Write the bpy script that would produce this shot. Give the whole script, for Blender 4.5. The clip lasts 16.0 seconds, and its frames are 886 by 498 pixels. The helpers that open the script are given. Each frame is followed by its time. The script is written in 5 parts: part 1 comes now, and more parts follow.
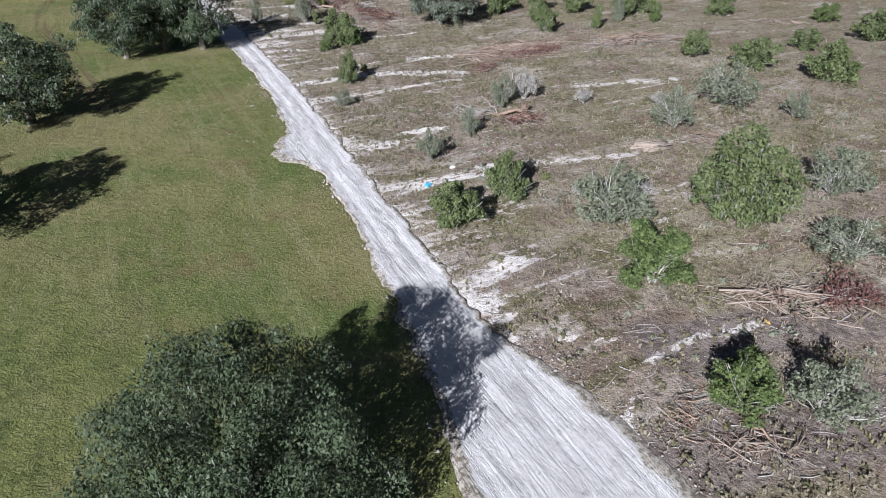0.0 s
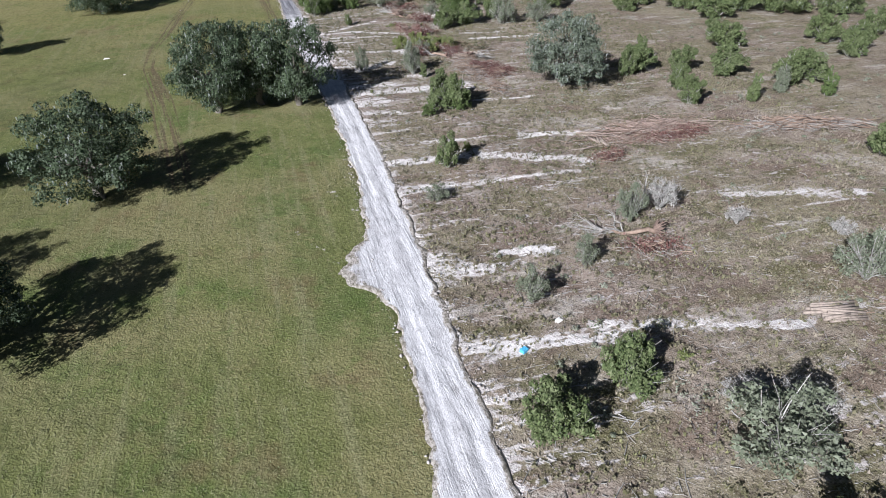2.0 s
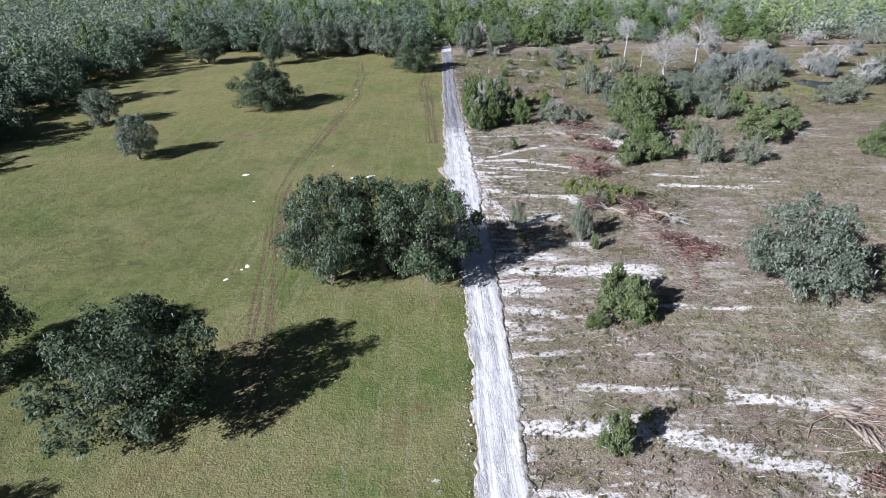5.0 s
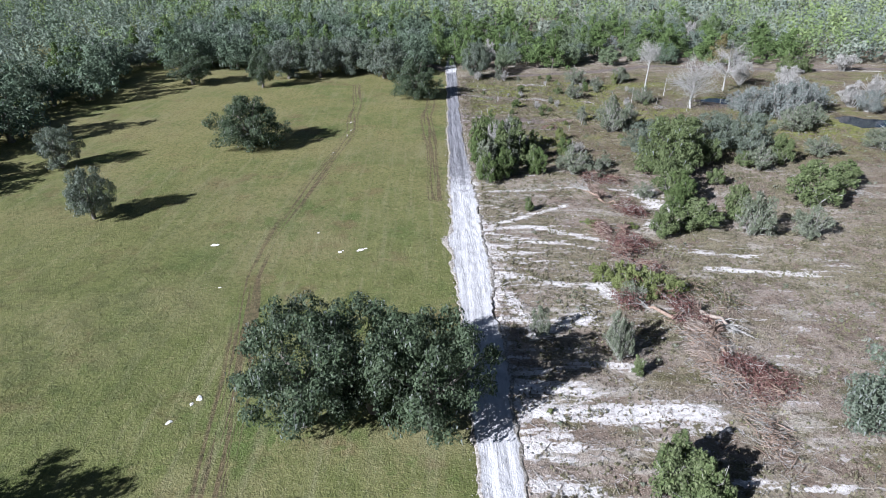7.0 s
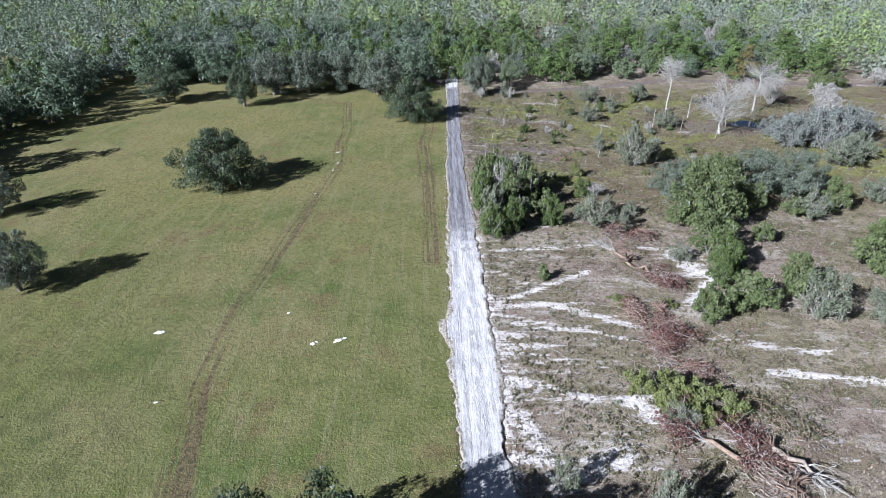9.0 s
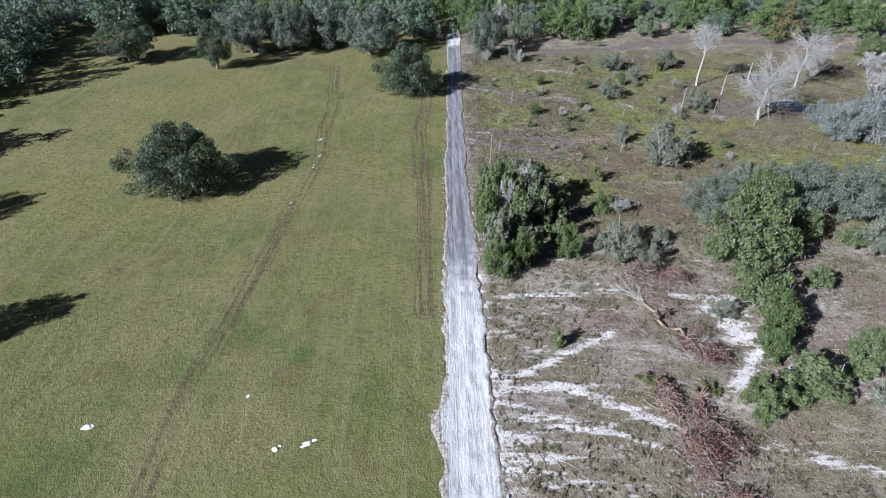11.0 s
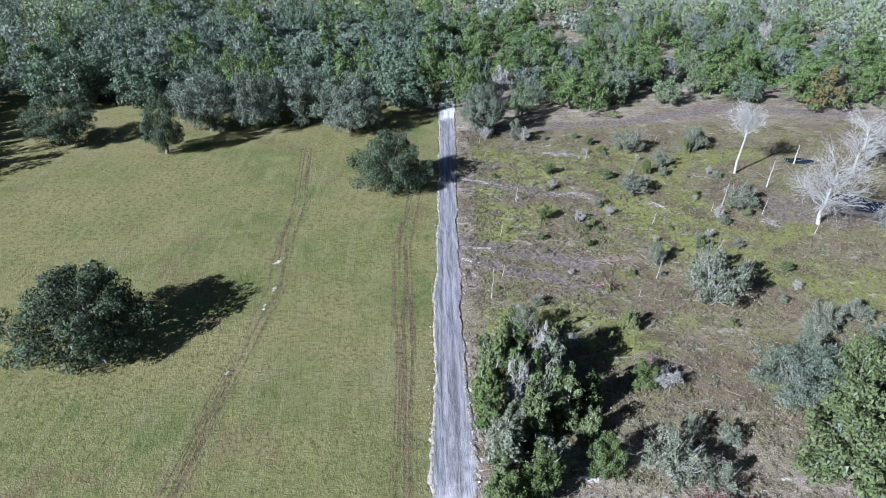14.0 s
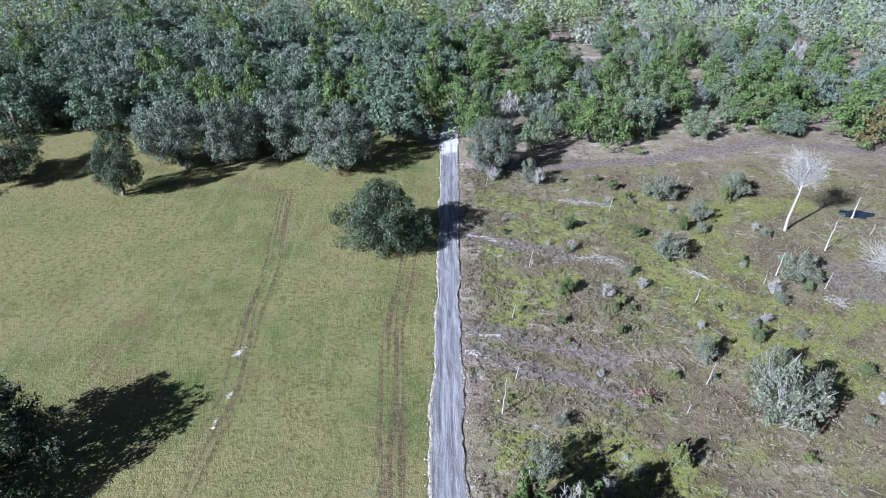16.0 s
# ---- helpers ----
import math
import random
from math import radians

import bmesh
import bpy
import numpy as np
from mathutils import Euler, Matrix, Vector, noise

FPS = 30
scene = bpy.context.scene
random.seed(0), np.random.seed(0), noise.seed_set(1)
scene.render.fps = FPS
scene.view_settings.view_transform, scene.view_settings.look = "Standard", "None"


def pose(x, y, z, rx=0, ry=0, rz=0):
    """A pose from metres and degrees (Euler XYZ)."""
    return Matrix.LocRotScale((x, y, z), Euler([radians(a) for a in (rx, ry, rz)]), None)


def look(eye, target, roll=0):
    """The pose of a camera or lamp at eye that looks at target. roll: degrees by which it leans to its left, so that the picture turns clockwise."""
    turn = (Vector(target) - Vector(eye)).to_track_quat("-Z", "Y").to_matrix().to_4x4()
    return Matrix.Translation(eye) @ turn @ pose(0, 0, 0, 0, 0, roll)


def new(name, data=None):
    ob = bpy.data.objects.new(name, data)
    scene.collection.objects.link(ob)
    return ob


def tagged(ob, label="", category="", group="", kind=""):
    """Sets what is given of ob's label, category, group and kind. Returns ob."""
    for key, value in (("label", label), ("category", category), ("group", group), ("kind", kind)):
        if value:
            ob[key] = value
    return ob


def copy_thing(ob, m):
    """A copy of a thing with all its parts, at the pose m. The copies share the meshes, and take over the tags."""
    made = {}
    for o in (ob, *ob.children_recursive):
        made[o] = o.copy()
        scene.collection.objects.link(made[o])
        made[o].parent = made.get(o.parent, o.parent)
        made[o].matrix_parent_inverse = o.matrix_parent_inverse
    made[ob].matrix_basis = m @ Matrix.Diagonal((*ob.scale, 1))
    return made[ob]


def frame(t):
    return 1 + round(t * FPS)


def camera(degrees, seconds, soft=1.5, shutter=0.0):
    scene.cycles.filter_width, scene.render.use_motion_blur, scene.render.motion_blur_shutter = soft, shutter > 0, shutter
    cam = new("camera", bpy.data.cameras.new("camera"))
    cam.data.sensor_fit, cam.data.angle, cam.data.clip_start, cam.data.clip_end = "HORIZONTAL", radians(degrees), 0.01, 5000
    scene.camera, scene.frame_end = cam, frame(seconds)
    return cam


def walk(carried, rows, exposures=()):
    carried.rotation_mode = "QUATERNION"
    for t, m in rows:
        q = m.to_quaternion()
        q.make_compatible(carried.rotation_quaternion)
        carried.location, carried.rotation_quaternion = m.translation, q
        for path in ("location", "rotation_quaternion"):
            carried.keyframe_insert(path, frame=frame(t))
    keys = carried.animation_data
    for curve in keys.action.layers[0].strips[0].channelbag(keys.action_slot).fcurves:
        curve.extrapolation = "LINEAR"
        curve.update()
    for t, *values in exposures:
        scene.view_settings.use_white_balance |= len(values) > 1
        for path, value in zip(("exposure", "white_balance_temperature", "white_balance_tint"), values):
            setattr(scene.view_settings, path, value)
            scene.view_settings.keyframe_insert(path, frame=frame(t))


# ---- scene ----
cam = camera(70.8, 16.0, 0.95)
PATH = [
    (0, (0.163, 0.707, 27.353), (0.951, 2.194, 26.272), -0.6),
    (0.5, (2.232, 4.49, 28.156), (2.989, 5.998, 27.084), -0.7),
    (1, (4.229, 8.528, 29.112), (4.914, 10.075, 28.046), -0.7),
    (1.5, (6.316, 12.696, 29.87), (6.889, 14.294, 28.812), -0.8),
    (2, (8.266, 16.879, 30.916), (8.76, 18.505, 29.861), -0.9),
    (2.5, (9.961, 21.275, 31.834), (10.388, 23.012, 30.94), -0.8),
    (3, (11.425, 25.802, 33.025), (11.686, 27.574, 32.135), -0.8),
    (3.5, (12.979, 30.602, 33.942), (13.087, 32.392, 33.056), -0.9),
    (4, (14.003, 35.334, 34.912), (14.063, 37.127, 34.028), -1.0),
    (4.5, (14.804, 40.054, 35.774), (14.837, 41.848, 34.891), -1.3),
    (4.7, (14.84, 42.255, 35.925), (14.874, 44.049, 35.041), -1.1),
    (6.8, (14.757, 64.381, 40.574), (14.792, 66.171, 39.683), -0.0),
    (7, (14.86, 66.32, 40.705), (14.895, 68.11, 39.814), -0.1),
    (7.5, (15.094, 71.419, 40.825), (15.129, 73.21, 39.937), -0.1),
    (8, (15.437, 76.549, 41.073), (15.472, 78.341, 40.187), -0.1),
    (8.5, (15.674, 81.811, 42.331), (15.704, 83.602, 41.441), 0.1),
    (8.7, (15.712, 83.842, 42.653), (15.743, 85.634, 41.765), -0.1),
    (10.8, (16.847, 106.666, 48.455), (16.869, 108.257, 47.244), 0.7),
    (11, (16.429, 108.631, 49.297), (16.463, 110.29, 48.181), 1.0),
    (11.5, (16.663, 113.343, 49.889), (16.697, 115.041, 48.832), 0.9),
    (12, (16.982, 118.5, 51.236), (17.016, 120.196, 50.176), 0.9),
    (12.5, (17.176, 123.652, 51.756), (17.211, 125.348, 50.698), 0.9),
    (13, (17.453, 128.848, 51.614), (17.49, 130.547, 50.56), 0.9),
    (13.5, (17.708, 133.951, 51.64), (17.747, 135.651, 50.588), 0.9),
    (14, (18.082, 139.233, 51.383), (18.122, 140.937, 50.336), 0.8),
    (14.5, (18.179, 144.541, 51.498), (18.224, 146.243, 50.449), 0.9),
    (15, (17.954, 149.992, 51.69), (18.01, 151.692, 50.637), 1.3),
    (15.5, (18.227, 155.456, 51.71), (18.282, 157.155, 50.657), 1.3),
    (16, (18.302, 160.701, 51.829), (18.343, 162.399, 50.773), 1.7),
]
walk(cam, [(t, look(eye, target, roll)) for t, eye, target, roll in PATH], [(0, 0.95, 5800, 11), (4.5, 1.15, 5640, 11), (8.5, 1.23, 5500, 11), (11, 1.04, 5440, 10), (12, 1.18, 5400, 10), (13, 1.25, 5320, 10), (16, 1.4, 5180, 12)])

# ---------------------------------------------------------------- light
SUN_AZ, SUN_EL = 38.0, 29.0          # the way the shadows fall, from +x; height of the sun
world = bpy.data.worlds.new("sky")
scene.world = world
world.use_nodes = True
wn = world.node_tree
sky = wn.nodes.new("ShaderNodeTexSky")
sky.sky_type = "NISHITA"
sky.sun_disc = False
sky.sun_elevation = radians(SUN_EL)
sky.sun_rotation = radians(180 + 90 - SUN_AZ)
wn.links.new(sky.outputs[0], wn.nodes["Background"].inputs[0])
wn.nodes["Background"].inputs[1].default_value = 0.017
sun = new("sun", bpy.data.lights.new("sun", "SUN"))
sun.data.energy, sun.data.angle, sun.data.color = 5.0, radians(0.5), (1.0, 0.965, 0.925)
sun_way = Vector((math.cos(radians(SUN_AZ)) * math.cos(radians(SUN_EL)), math.sin(radians(SUN_AZ)) * math.cos(radians(SUN_EL)), -math.sin(radians(SUN_EL))))
sun.matrix_world = look((0, 0, 150), Vector((0, 0, 150)) + sun_way)

# ---------------------------------------------------------------- materials


class Mat:
    """A small node builder round one Principled shader."""

    def __init__(self, name, rough=0.8, spec=0.3):
        self.m = bpy.data.materials.new(name)
        self.m.use_nodes = True
        self.t = self.m.node_tree
        self.b = self.t.nodes["Principled BSDF"]
        self.b.inputs["Roughness"].default_value = rough
        self.b.inputs["Specular IOR Level"].default_value = spec

    def put(self, socket, value):
        if isinstance(value, bpy.types.NodeSocket):
            self.t.links.new(value, socket)
        else:
            socket.default_value = value

    def pos(self):
        return self.t.nodes.new("ShaderNodeNewGeometry").outputs["Position"]

    def island(self):
        return self.t.nodes.new("ShaderNodeNewGeometry").outputs["Random Per Island"]

    def thing(self):
        return self.t.nodes.new("ShaderNodeObjectInfo").outputs["Random"]

    def attr(self, name):
        n = self.t.nodes.new("ShaderNodeAttribute")
        n.attribute_name = name
        return n.outputs["Fac"]

    def scaled(self, vec, s):
        n = self.t.nodes.new("ShaderNodeVectorMath")
        n.operation = "MULTIPLY"
        self.put(n.inputs[0], vec)
        n.inputs[1].default_value = s
        return n.outputs[0]

    def along(self, across, a, vec, b):
        """A vector that runs with a track: its distance from the middle, and a slow way along y."""
        x = self.t.nodes.new("ShaderNodeCombineXYZ")
        y = self.t.nodes.new("ShaderNodeSeparateXYZ")
        self.put(y.inputs[0], vec)
        self.put(x.inputs[0], self.math("MULTIPLY", across, a))
        self.put(x.inputs[1], self.math("MULTIPLY", y.outputs[1], b))
        return x.outputs[0]

    def noise(self, vec, scale, detail=4, rough=0.55, warp=0.0):
        turn = self.t.nodes.new("ShaderNodeVectorRotate")
        turn.rotation_type = "EULER_XYZ"
        turn.inputs["Rotation"].default_value = (0.6 + 0.13 * scale, 0.5, 0.7 + 0.31 * scale)
        turn.inputs["Center"].default_value = (3.1, 7.7, 61.3)
        self.put(turn.inputs["Vector"], vec)
        n = self.t.nodes.new("ShaderNodeTexNoise")
        self.put(n.inputs["Vector"], turn.outputs[0])
        n.inputs["Scale"].default_value, n.inputs["Detail"].default_value = scale, detail
        n.inputs["Roughness"].default_value, n.inputs["Distortion"].default_value = rough, warp
        return n.outputs["Fac"]

    def math(self, op, a, b=0.0):
        n = self.t.nodes.new("ShaderNodeMath")
        n.operation = op
        self.put(n.inputs[0], a)
        self.put(n.inputs[1], b)
        return n.outputs[0]

    def step(self, v, lo, hi, a=0.0, b=1.0):
        n = self.t.nodes.new("ShaderNodeMapRange")
        n.interpolation_type = "SMOOTHSTEP"
        self.put(n.inputs[0], v)
        for i, x in enumerate((lo, hi, a, b)):
            n.inputs[1 + i].default_value = x
        return n.outputs[0]

    def mix(self, f, a, b, kind="MIX"):
        n = self.t.nodes.new("ShaderNodeMix")
        n.data_type, n.blend_type = "RGBA", kind
        self.put(n.inputs[0], f)
        for s, c in ((n.inputs[6], a), (n.inputs[7], b)):
            self.put(s, c if isinstance(c, bpy.types.NodeSocket) else (*c, 1))
        return n.outputs[2]

    def colour(self, c):
        self.put(self.b.inputs["Base Color"], c if isinstance(c, bpy.types.NodeSocket) else (*c, 1))
        return self

    def bump(self, h, strength=0.5, dist=0.1):
        n = self.t.nodes.new("ShaderNodeBump")
        n.inputs["Strength"].default_value, n.inputs["Distance"].default_value = strength, dist
        self.put(n.inputs["Height"], h)
        self.t.links.new(n.outputs[0], self.b.inputs["Normal"])
        return self


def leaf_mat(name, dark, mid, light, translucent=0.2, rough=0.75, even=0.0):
    k = Mat(name, rough, 0.12)
    p, r = k.pos(), k.island()
    c = k.mix(k.step(r, 0.0, 0.75), dark, mid)
    c = k.mix(k.step(r, 0.72, 1.0, 0, 0.9), c, light)
    patch = k.noise(p, 0.55, 3)
    c = k.mix(k.step(patch, 0.5, 0.72, 0, 0.6), c, light)
    c = k.mix(k.math("MULTIPLY", k.thing(), 0.45), c, mid)
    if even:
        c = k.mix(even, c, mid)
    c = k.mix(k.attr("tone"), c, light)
    k.colour(c)
    tr = k.t.nodes.new("ShaderNodeBsdfTranslucent")
    k.put(tr.inputs[0], c)
    ms = k.t.nodes.new("ShaderNodeMixShader")
    ms.inputs[0].default_value = translucent
    k.t.links.new(k.b.outputs[0], ms.inputs[1])
    k.t.links.new(tr.outputs[0], ms.inputs[2])
    k.t.links.new(ms.outputs[0], k.t.nodes["Material Output"].inputs[0])
    return k.m


def twig_mat(name, a, b):
    k = Mat(name, 0.85, 0.2)
    c = k.mix(k.island(), a, b)
    c = k.mix(k.step(k.noise(k.pos(), 3.0, 5), 0.4, 0.7, 0, 0.6), c, tuple(0.55 * v for v in a))
    return k.colour(c).bump(k.noise(k.pos(), 25, 4), 0.4, 0.02).m


OAK = leaf_mat("live_oak_leaves", (0.03, 0.046, 0.026), (0.07, 0.094, 0.05), (0.146, 0.172, 0.122))
OAK_GREY = leaf_mat("mossy_oak_leaves", (0.058, 0.076, 0.052), (0.125, 0.146, 0.104), (0.235, 0.258, 0.212))
SHRUB = leaf_mat("shrub_leaves", (0.052, 0.074, 0.03), (0.118, 0.145, 0.06), (0.205, 0.225, 0.125))
SHRUB_BRIGHT = leaf_mat("bright_shrub_leaves", (0.048, 0.076, 0.026), (0.098, 0.132, 0.046), (0.165, 0.192, 0.085))
SHRUB_PALE = leaf_mat("pale_shrub_leaves", (0.078, 0.092, 0.06), (0.16, 0.176, 0.12), (0.275, 0.285, 0.225))
YELLOW = leaf_mat("yellow_green_leaves", (0.085, 0.105, 0.036), (0.162, 0.180, 0.066), (0.228, 0.250, 0.120))
PINE = leaf_mat("pine_needles", (0.054, 0.084, 0.032), (0.112, 0.16, 0.055), (0.18, 0.225, 0.096))
RUST = leaf_mat("rust_brown_dead_leaves", (0.08, 0.04, 0.034), (0.15, 0.075, 0.064), (0.22, 0.14, 0.125), 0.15)
MOSS = leaf_mat("spanish_moss", (0.12, 0.135, 0.12), (0.19, 0.205, 0.185), (0.28, 0.29, 0.27), 0.2, 0.9)
SCRUB = leaf_mat("low_scrub_leaves", (0.055, 0.058, 0.026), (0.125, 0.118, 0.06), (0.24, 0.21, 0.15), 0.15)
RUSTY_SCRUB = leaf_mat("rusty_sedge", (0.07, 0.048, 0.036), (0.15, 0.11, 0.085), (0.25, 0.21, 0.16), 0.12)
# Woodland leaves: distance haze put into the colours, paler and bluer than near ones
HAZY_OAK = leaf_mat("hazy_oak_leaves", (0.062, 0.092, 0.058), (0.115, 0.152, 0.1), (0.225, 0.262, 0.205), even=0.5)
HAZY_GREY = leaf_mat("hazy_mossy_leaves", (0.08, 0.104, 0.08), (0.146, 0.174, 0.138), (0.225, 0.258, 0.215), even=0.5)
HAZY_PINE = leaf_mat("hazy_pine_needles", (0.08, 0.124, 0.048), (0.148, 0.205, 0.076), (0.225, 0.27, 0.118), even=0.5)
HAZY_GREEN = leaf_mat("hazy_green_leaves", (0.082, 0.112, 0.06), (0.142, 0.176, 0.1), (0.225, 0.25, 0.17), even=0.5)
HAZY_PALE = leaf_mat("hazy_pale_leaves", (0.115, 0.138, 0.1), (0.182, 0.208, 0.155), (0.262, 0.282, 0.23), even=0.85)
GREY_LEAF = leaf_mat("grey_willow_leaves", (0.105, 0.116, 0.104), (0.178, 0.192, 0.176), (0.285, 0.3, 0.28), 0.15, 0.9)
CYPRESS = leaf_mat("rusty_cypress_needles", (0.1, 0.085, 0.04), (0.165, 0.135, 0.06), (0.19, 0.2, 0.09))
GREY_TWIG = twig_mat("grey_bare_twigs", (0.24, 0.225, 0.205), (0.42, 0.4, 0.375))
WHITE_WOOD = twig_mat("bleached_wood", (0.3, 0.285, 0.265), (0.46, 0.44, 0.415))
BARK = twig_mat("grey_bark", (0.11, 0.095, 0.08), (0.2, 0.18, 0.155))
BROWN_WOOD = twig_mat("cut_brown_wood", (0.17, 0.115, 0.085), (0.34, 0.255, 0.2))
TAN_WOOD = twig_mat("pale_cut_logs", (0.2, 0.16, 0.13), (0.36, 0.3, 0.255))
PINK_WOOD = twig_mat("pinkish_cut_branches", (0.26, 0.185, 0.15), (0.44, 0.34, 0.29))
SOIL = twig_mat("torn_root_soil", (0.1, 0.07, 0.055), (0.22, 0.16, 0.13))


def ground_mat():
    k = Mat("field_and_scrub_ground", 0.95, 0.12)
    p = k.pos()
    big, mid, fine, grit = k.noise(p, 0.045, 4), k.noise(p, 0.28, 5, 0.6), k.noise(p, 1.7, 5, 0.65), k.noise(p, 7.0, 3, 0.6)
    streak = k.noise(k.scaled(p, (0.13, 0.95, 1)), 0.9, 5, 0.62, 0.4)
    mow = k.noise(k.scaled(p, (1.0, 0.07, 1)), 0.9, 4, 0.6)
    # mown pasture
    speck = k.noise(p, 3.6, 4, 0.7)
    g = k.mix(k.step(mid, 0.34, 0.66), (0.108, 0.120, 0.038), (0.155, 0.155, 0.060))
    g = k.mix(k.step(big, 0.42, 0.6, 0, 0.8), g, (0.188, 0.166, 0.080))
    g = k.mix(k.step(k.noise(p, 0.085, 5, 0.6), 0.5, 0.64, 0, 0.8), g, (0.080, 0.112, 0.030))
    g = k.mix(k.step(k.noise(p, 0.16, 5, 0.6), 0.54, 0.68, 0, 0.75), g, (0.142, 0.105, 0.055))
    g = k.mix(k.step(mow, 0.48, 0.68, 0, 0.5), g, (0.205, 0.190, 0.105))
    g = k.mix(k.step(k.noise(k.scaled(p, (1, 0.35, 1)), 0.75, 5, 0.7), 0.52, 0.7, 0, 0.42), g, (0.072, 0.085, 0.026))
    g = k.mix(k.step(k.noise(p, 0.55, 6, 0.72, 0.6), 0.53, 0.66, 0, 0.58), g, (0.205, 0.182, 0.085))
    g = k.mix(k.step(k.noise(p, 0.42, 6, 0.7, 0.4), 0.56, 0.68, 0, 0.48), g, (0.09, 0.13, 0.032))
    # greener weedy grass; part of the darkening paints in view-angle and lens-edge falloff
    g = k.mix(k.math("MULTIPLY", k.attr("rich_dimming"), k.step(k.noise(p, 0.2, 4), 0.3, 0.6, 0.35, 0.95)), g, k.mix(k.step(k.noise(p, 0.36, 6, 0.72, 0.5), 0.42, 0.6), (0.118, 0.128, 0.042), (0.052, 0.068, 0.020)))
    g = k.mix(k.step(fine, 0.5, 0.72, 0, 0.5), g, (0.050, 0.060, 0.020))
    g = k.mix(k.step(grit, 0.55, 0.72, 0, 0.55), g, (0.30, 0.28, 0.17))
    g = k.mix(k.step(speck, 0.55, 0.68, 0, 0.6), g, (0.042, 0.048, 0.017))
    g = k.mix(k.math("MULTIPLY", k.attr("dry"), k.step(k.noise(p, 0.06, 5, 0.65), 0.36, 0.62, 0.05, 0.62)), g, k.mix(k.step(fine, 0.42, 0.66), (0.215, 0.190, 0.080), (0.105, 0.095, 0.036)))
    # cleared scrub
    s = k.mix(k.step(mid, 0.36, 0.64), (0.180, 0.136, 0.108), (0.292, 0.240, 0.200))
    s = k.mix(k.step(big, 0.46, 0.6, 0, 0.6), s, (0.285, 0.25, 0.18))
    s = k.mix(k.step(k.noise(k.scaled(p, (0.6, 1.0, 1)), 0.13, 5, 0.6), 0.46, 0.6, 0, 0.65), s, (0.165, 0.145, 0.080))
    s = k.mix(k.step(k.noise(p, 0.17, 4), 0.53, 0.64, 0, 0.75), s, (0.165, 0.118, 0.092))
    s = k.mix(k.step(k.noise(k.scaled(p, (0.45, 1.0, 1)), 0.35, 5, 0.65), 0.53, 0.63, 0, 0.8), s, (0.098, 0.092, 0.042))
    s = k.mix(k.step(k.noise(k.scaled(p, (0.4, 1.0, 1)), 0.27, 6, 0.7), 0.54, 0.64, 0, 0.8), s, (0.39, 0.35, 0.305))
    s = k.mix(k.step(fine, 0.47, 0.67, 0, 0.8), s, (0.064, 0.048, 0.034))
    s = k.mix(k.step(grit, 0.55, 0.70, 0, 0.8), s, (0.46, 0.41, 0.35))
    s = k.mix(k.step(speck, 0.55, 0.66, 0, 0.75), s, (0.045, 0.036, 0.025))
    wet = k.mix(k.step(mid, 0.36, 0.62), (0.165, 0.158, 0.062), (0.2, 0.168, 0.11))
    wet = k.mix(k.step(k.noise(p, 0.09, 5), 0.45, 0.6, 0, 0.7), wet, (0.155, 0.112, 0.085))
    wet = k.mix(k.step(k.math("ADD", k.attr("lush"), k.math("MULTIPLY", k.math("SUBTRACT", mid, 0.5), 1.4)), 0.3, 0.7, 0, 0.9), wet, (0.195, 0.205, 0.055))
    wet = k.mix(k.step(k.noise(p, 0.24, 5, 0.65), 0.54, 0.63, 0, 0.75), wet, (0.095, 0.068, 0.05))
    wet = k.mix(k.step(k.noise(k.scaled(p, (0.5, 1, 1)), 0.6, 5, 0.7), 0.57, 0.66, 0, 0.7), wet, (0.34, 0.31, 0.26))
    wet = k.mix(k.step(fine, 0.46, 0.68, 0, 0.75), wet, (0.062, 0.05, 0.034))
    wet = k.mix(k.step(grit, 0.57, 0.74, 0, 0.55), wet, (0.34, 0.32, 0.22))
    wet = k.mix(k.step(speck, 0.55, 0.66, 0, 0.7), wet, (0.04, 0.035, 0.022))
    s = k.mix(k.step(k.math("ADD", k.attr("wet"), k.math("MULTIPLY", mid, 0.6)), 0.6, 0.95), s, wet)
    edge = k.math("ADD", k.attr("scrub"), k.math("MULTIPLY", k.math("SUBTRACT", fine, 0.5), 0.9))
    c = k.mix(k.step(edge, 0.4, 0.6), g, s)
    # worn wheel ruts, bare grey earth, white sand
    comb = k.noise(k.along(k.attr("across"), 2.3, p, 0.05), 1.0, 3, 0.6)
    worn = k.math("MULTIPLY", k.attr("worn"), k.step(comb, 0.38, 0.58, 0.15, 1.25))
    worn = k.math("ADD", worn, k.math("MULTIPLY", k.math("SUBTRACT", fine, 0.5), 0.3))
    c = k.mix(k.step(worn, 0.25, 0.75, 0, 0.8), c, k.mix(k.step(fine, 0.4, 0.62), (0.135, 0.096, 0.06), (0.07, 0.055, 0.035)))
    bare = k.math("ADD", k.attr("bare"), k.math("MULTIPLY", k.math("SUBTRACT", mid, 0.5), 1.3))
    c = k.mix(k.step(bare, 0.35, 0.75, 0, 0.9), c, k.mix(k.step(fine, 0.35, 0.65), (0.215, 0.178, 0.165), (0.1, 0.078, 0.072)))
    rough_sand = k.math("ADD", k.math("SUBTRACT", streak, 0.5), k.math("MULTIPLY", k.math("SUBTRACT", fine, 0.5), 0.9))
    sand = k.math("ADD", k.attr("sand"), k.math("MULTIPLY", rough_sand, 2.3))
    white = k.mix(k.step(fine, 0.42, 0.66), (0.66, 0.62, 0.6), (0.4, 0.355, 0.335))
    c = k.mix(k.step(sand, 0.46, 0.72), c, white)
    h = k.math("ADD", k.math("MULTIPLY", fine, 0.7), k.math("MULTIPLY", grit, 0.45))
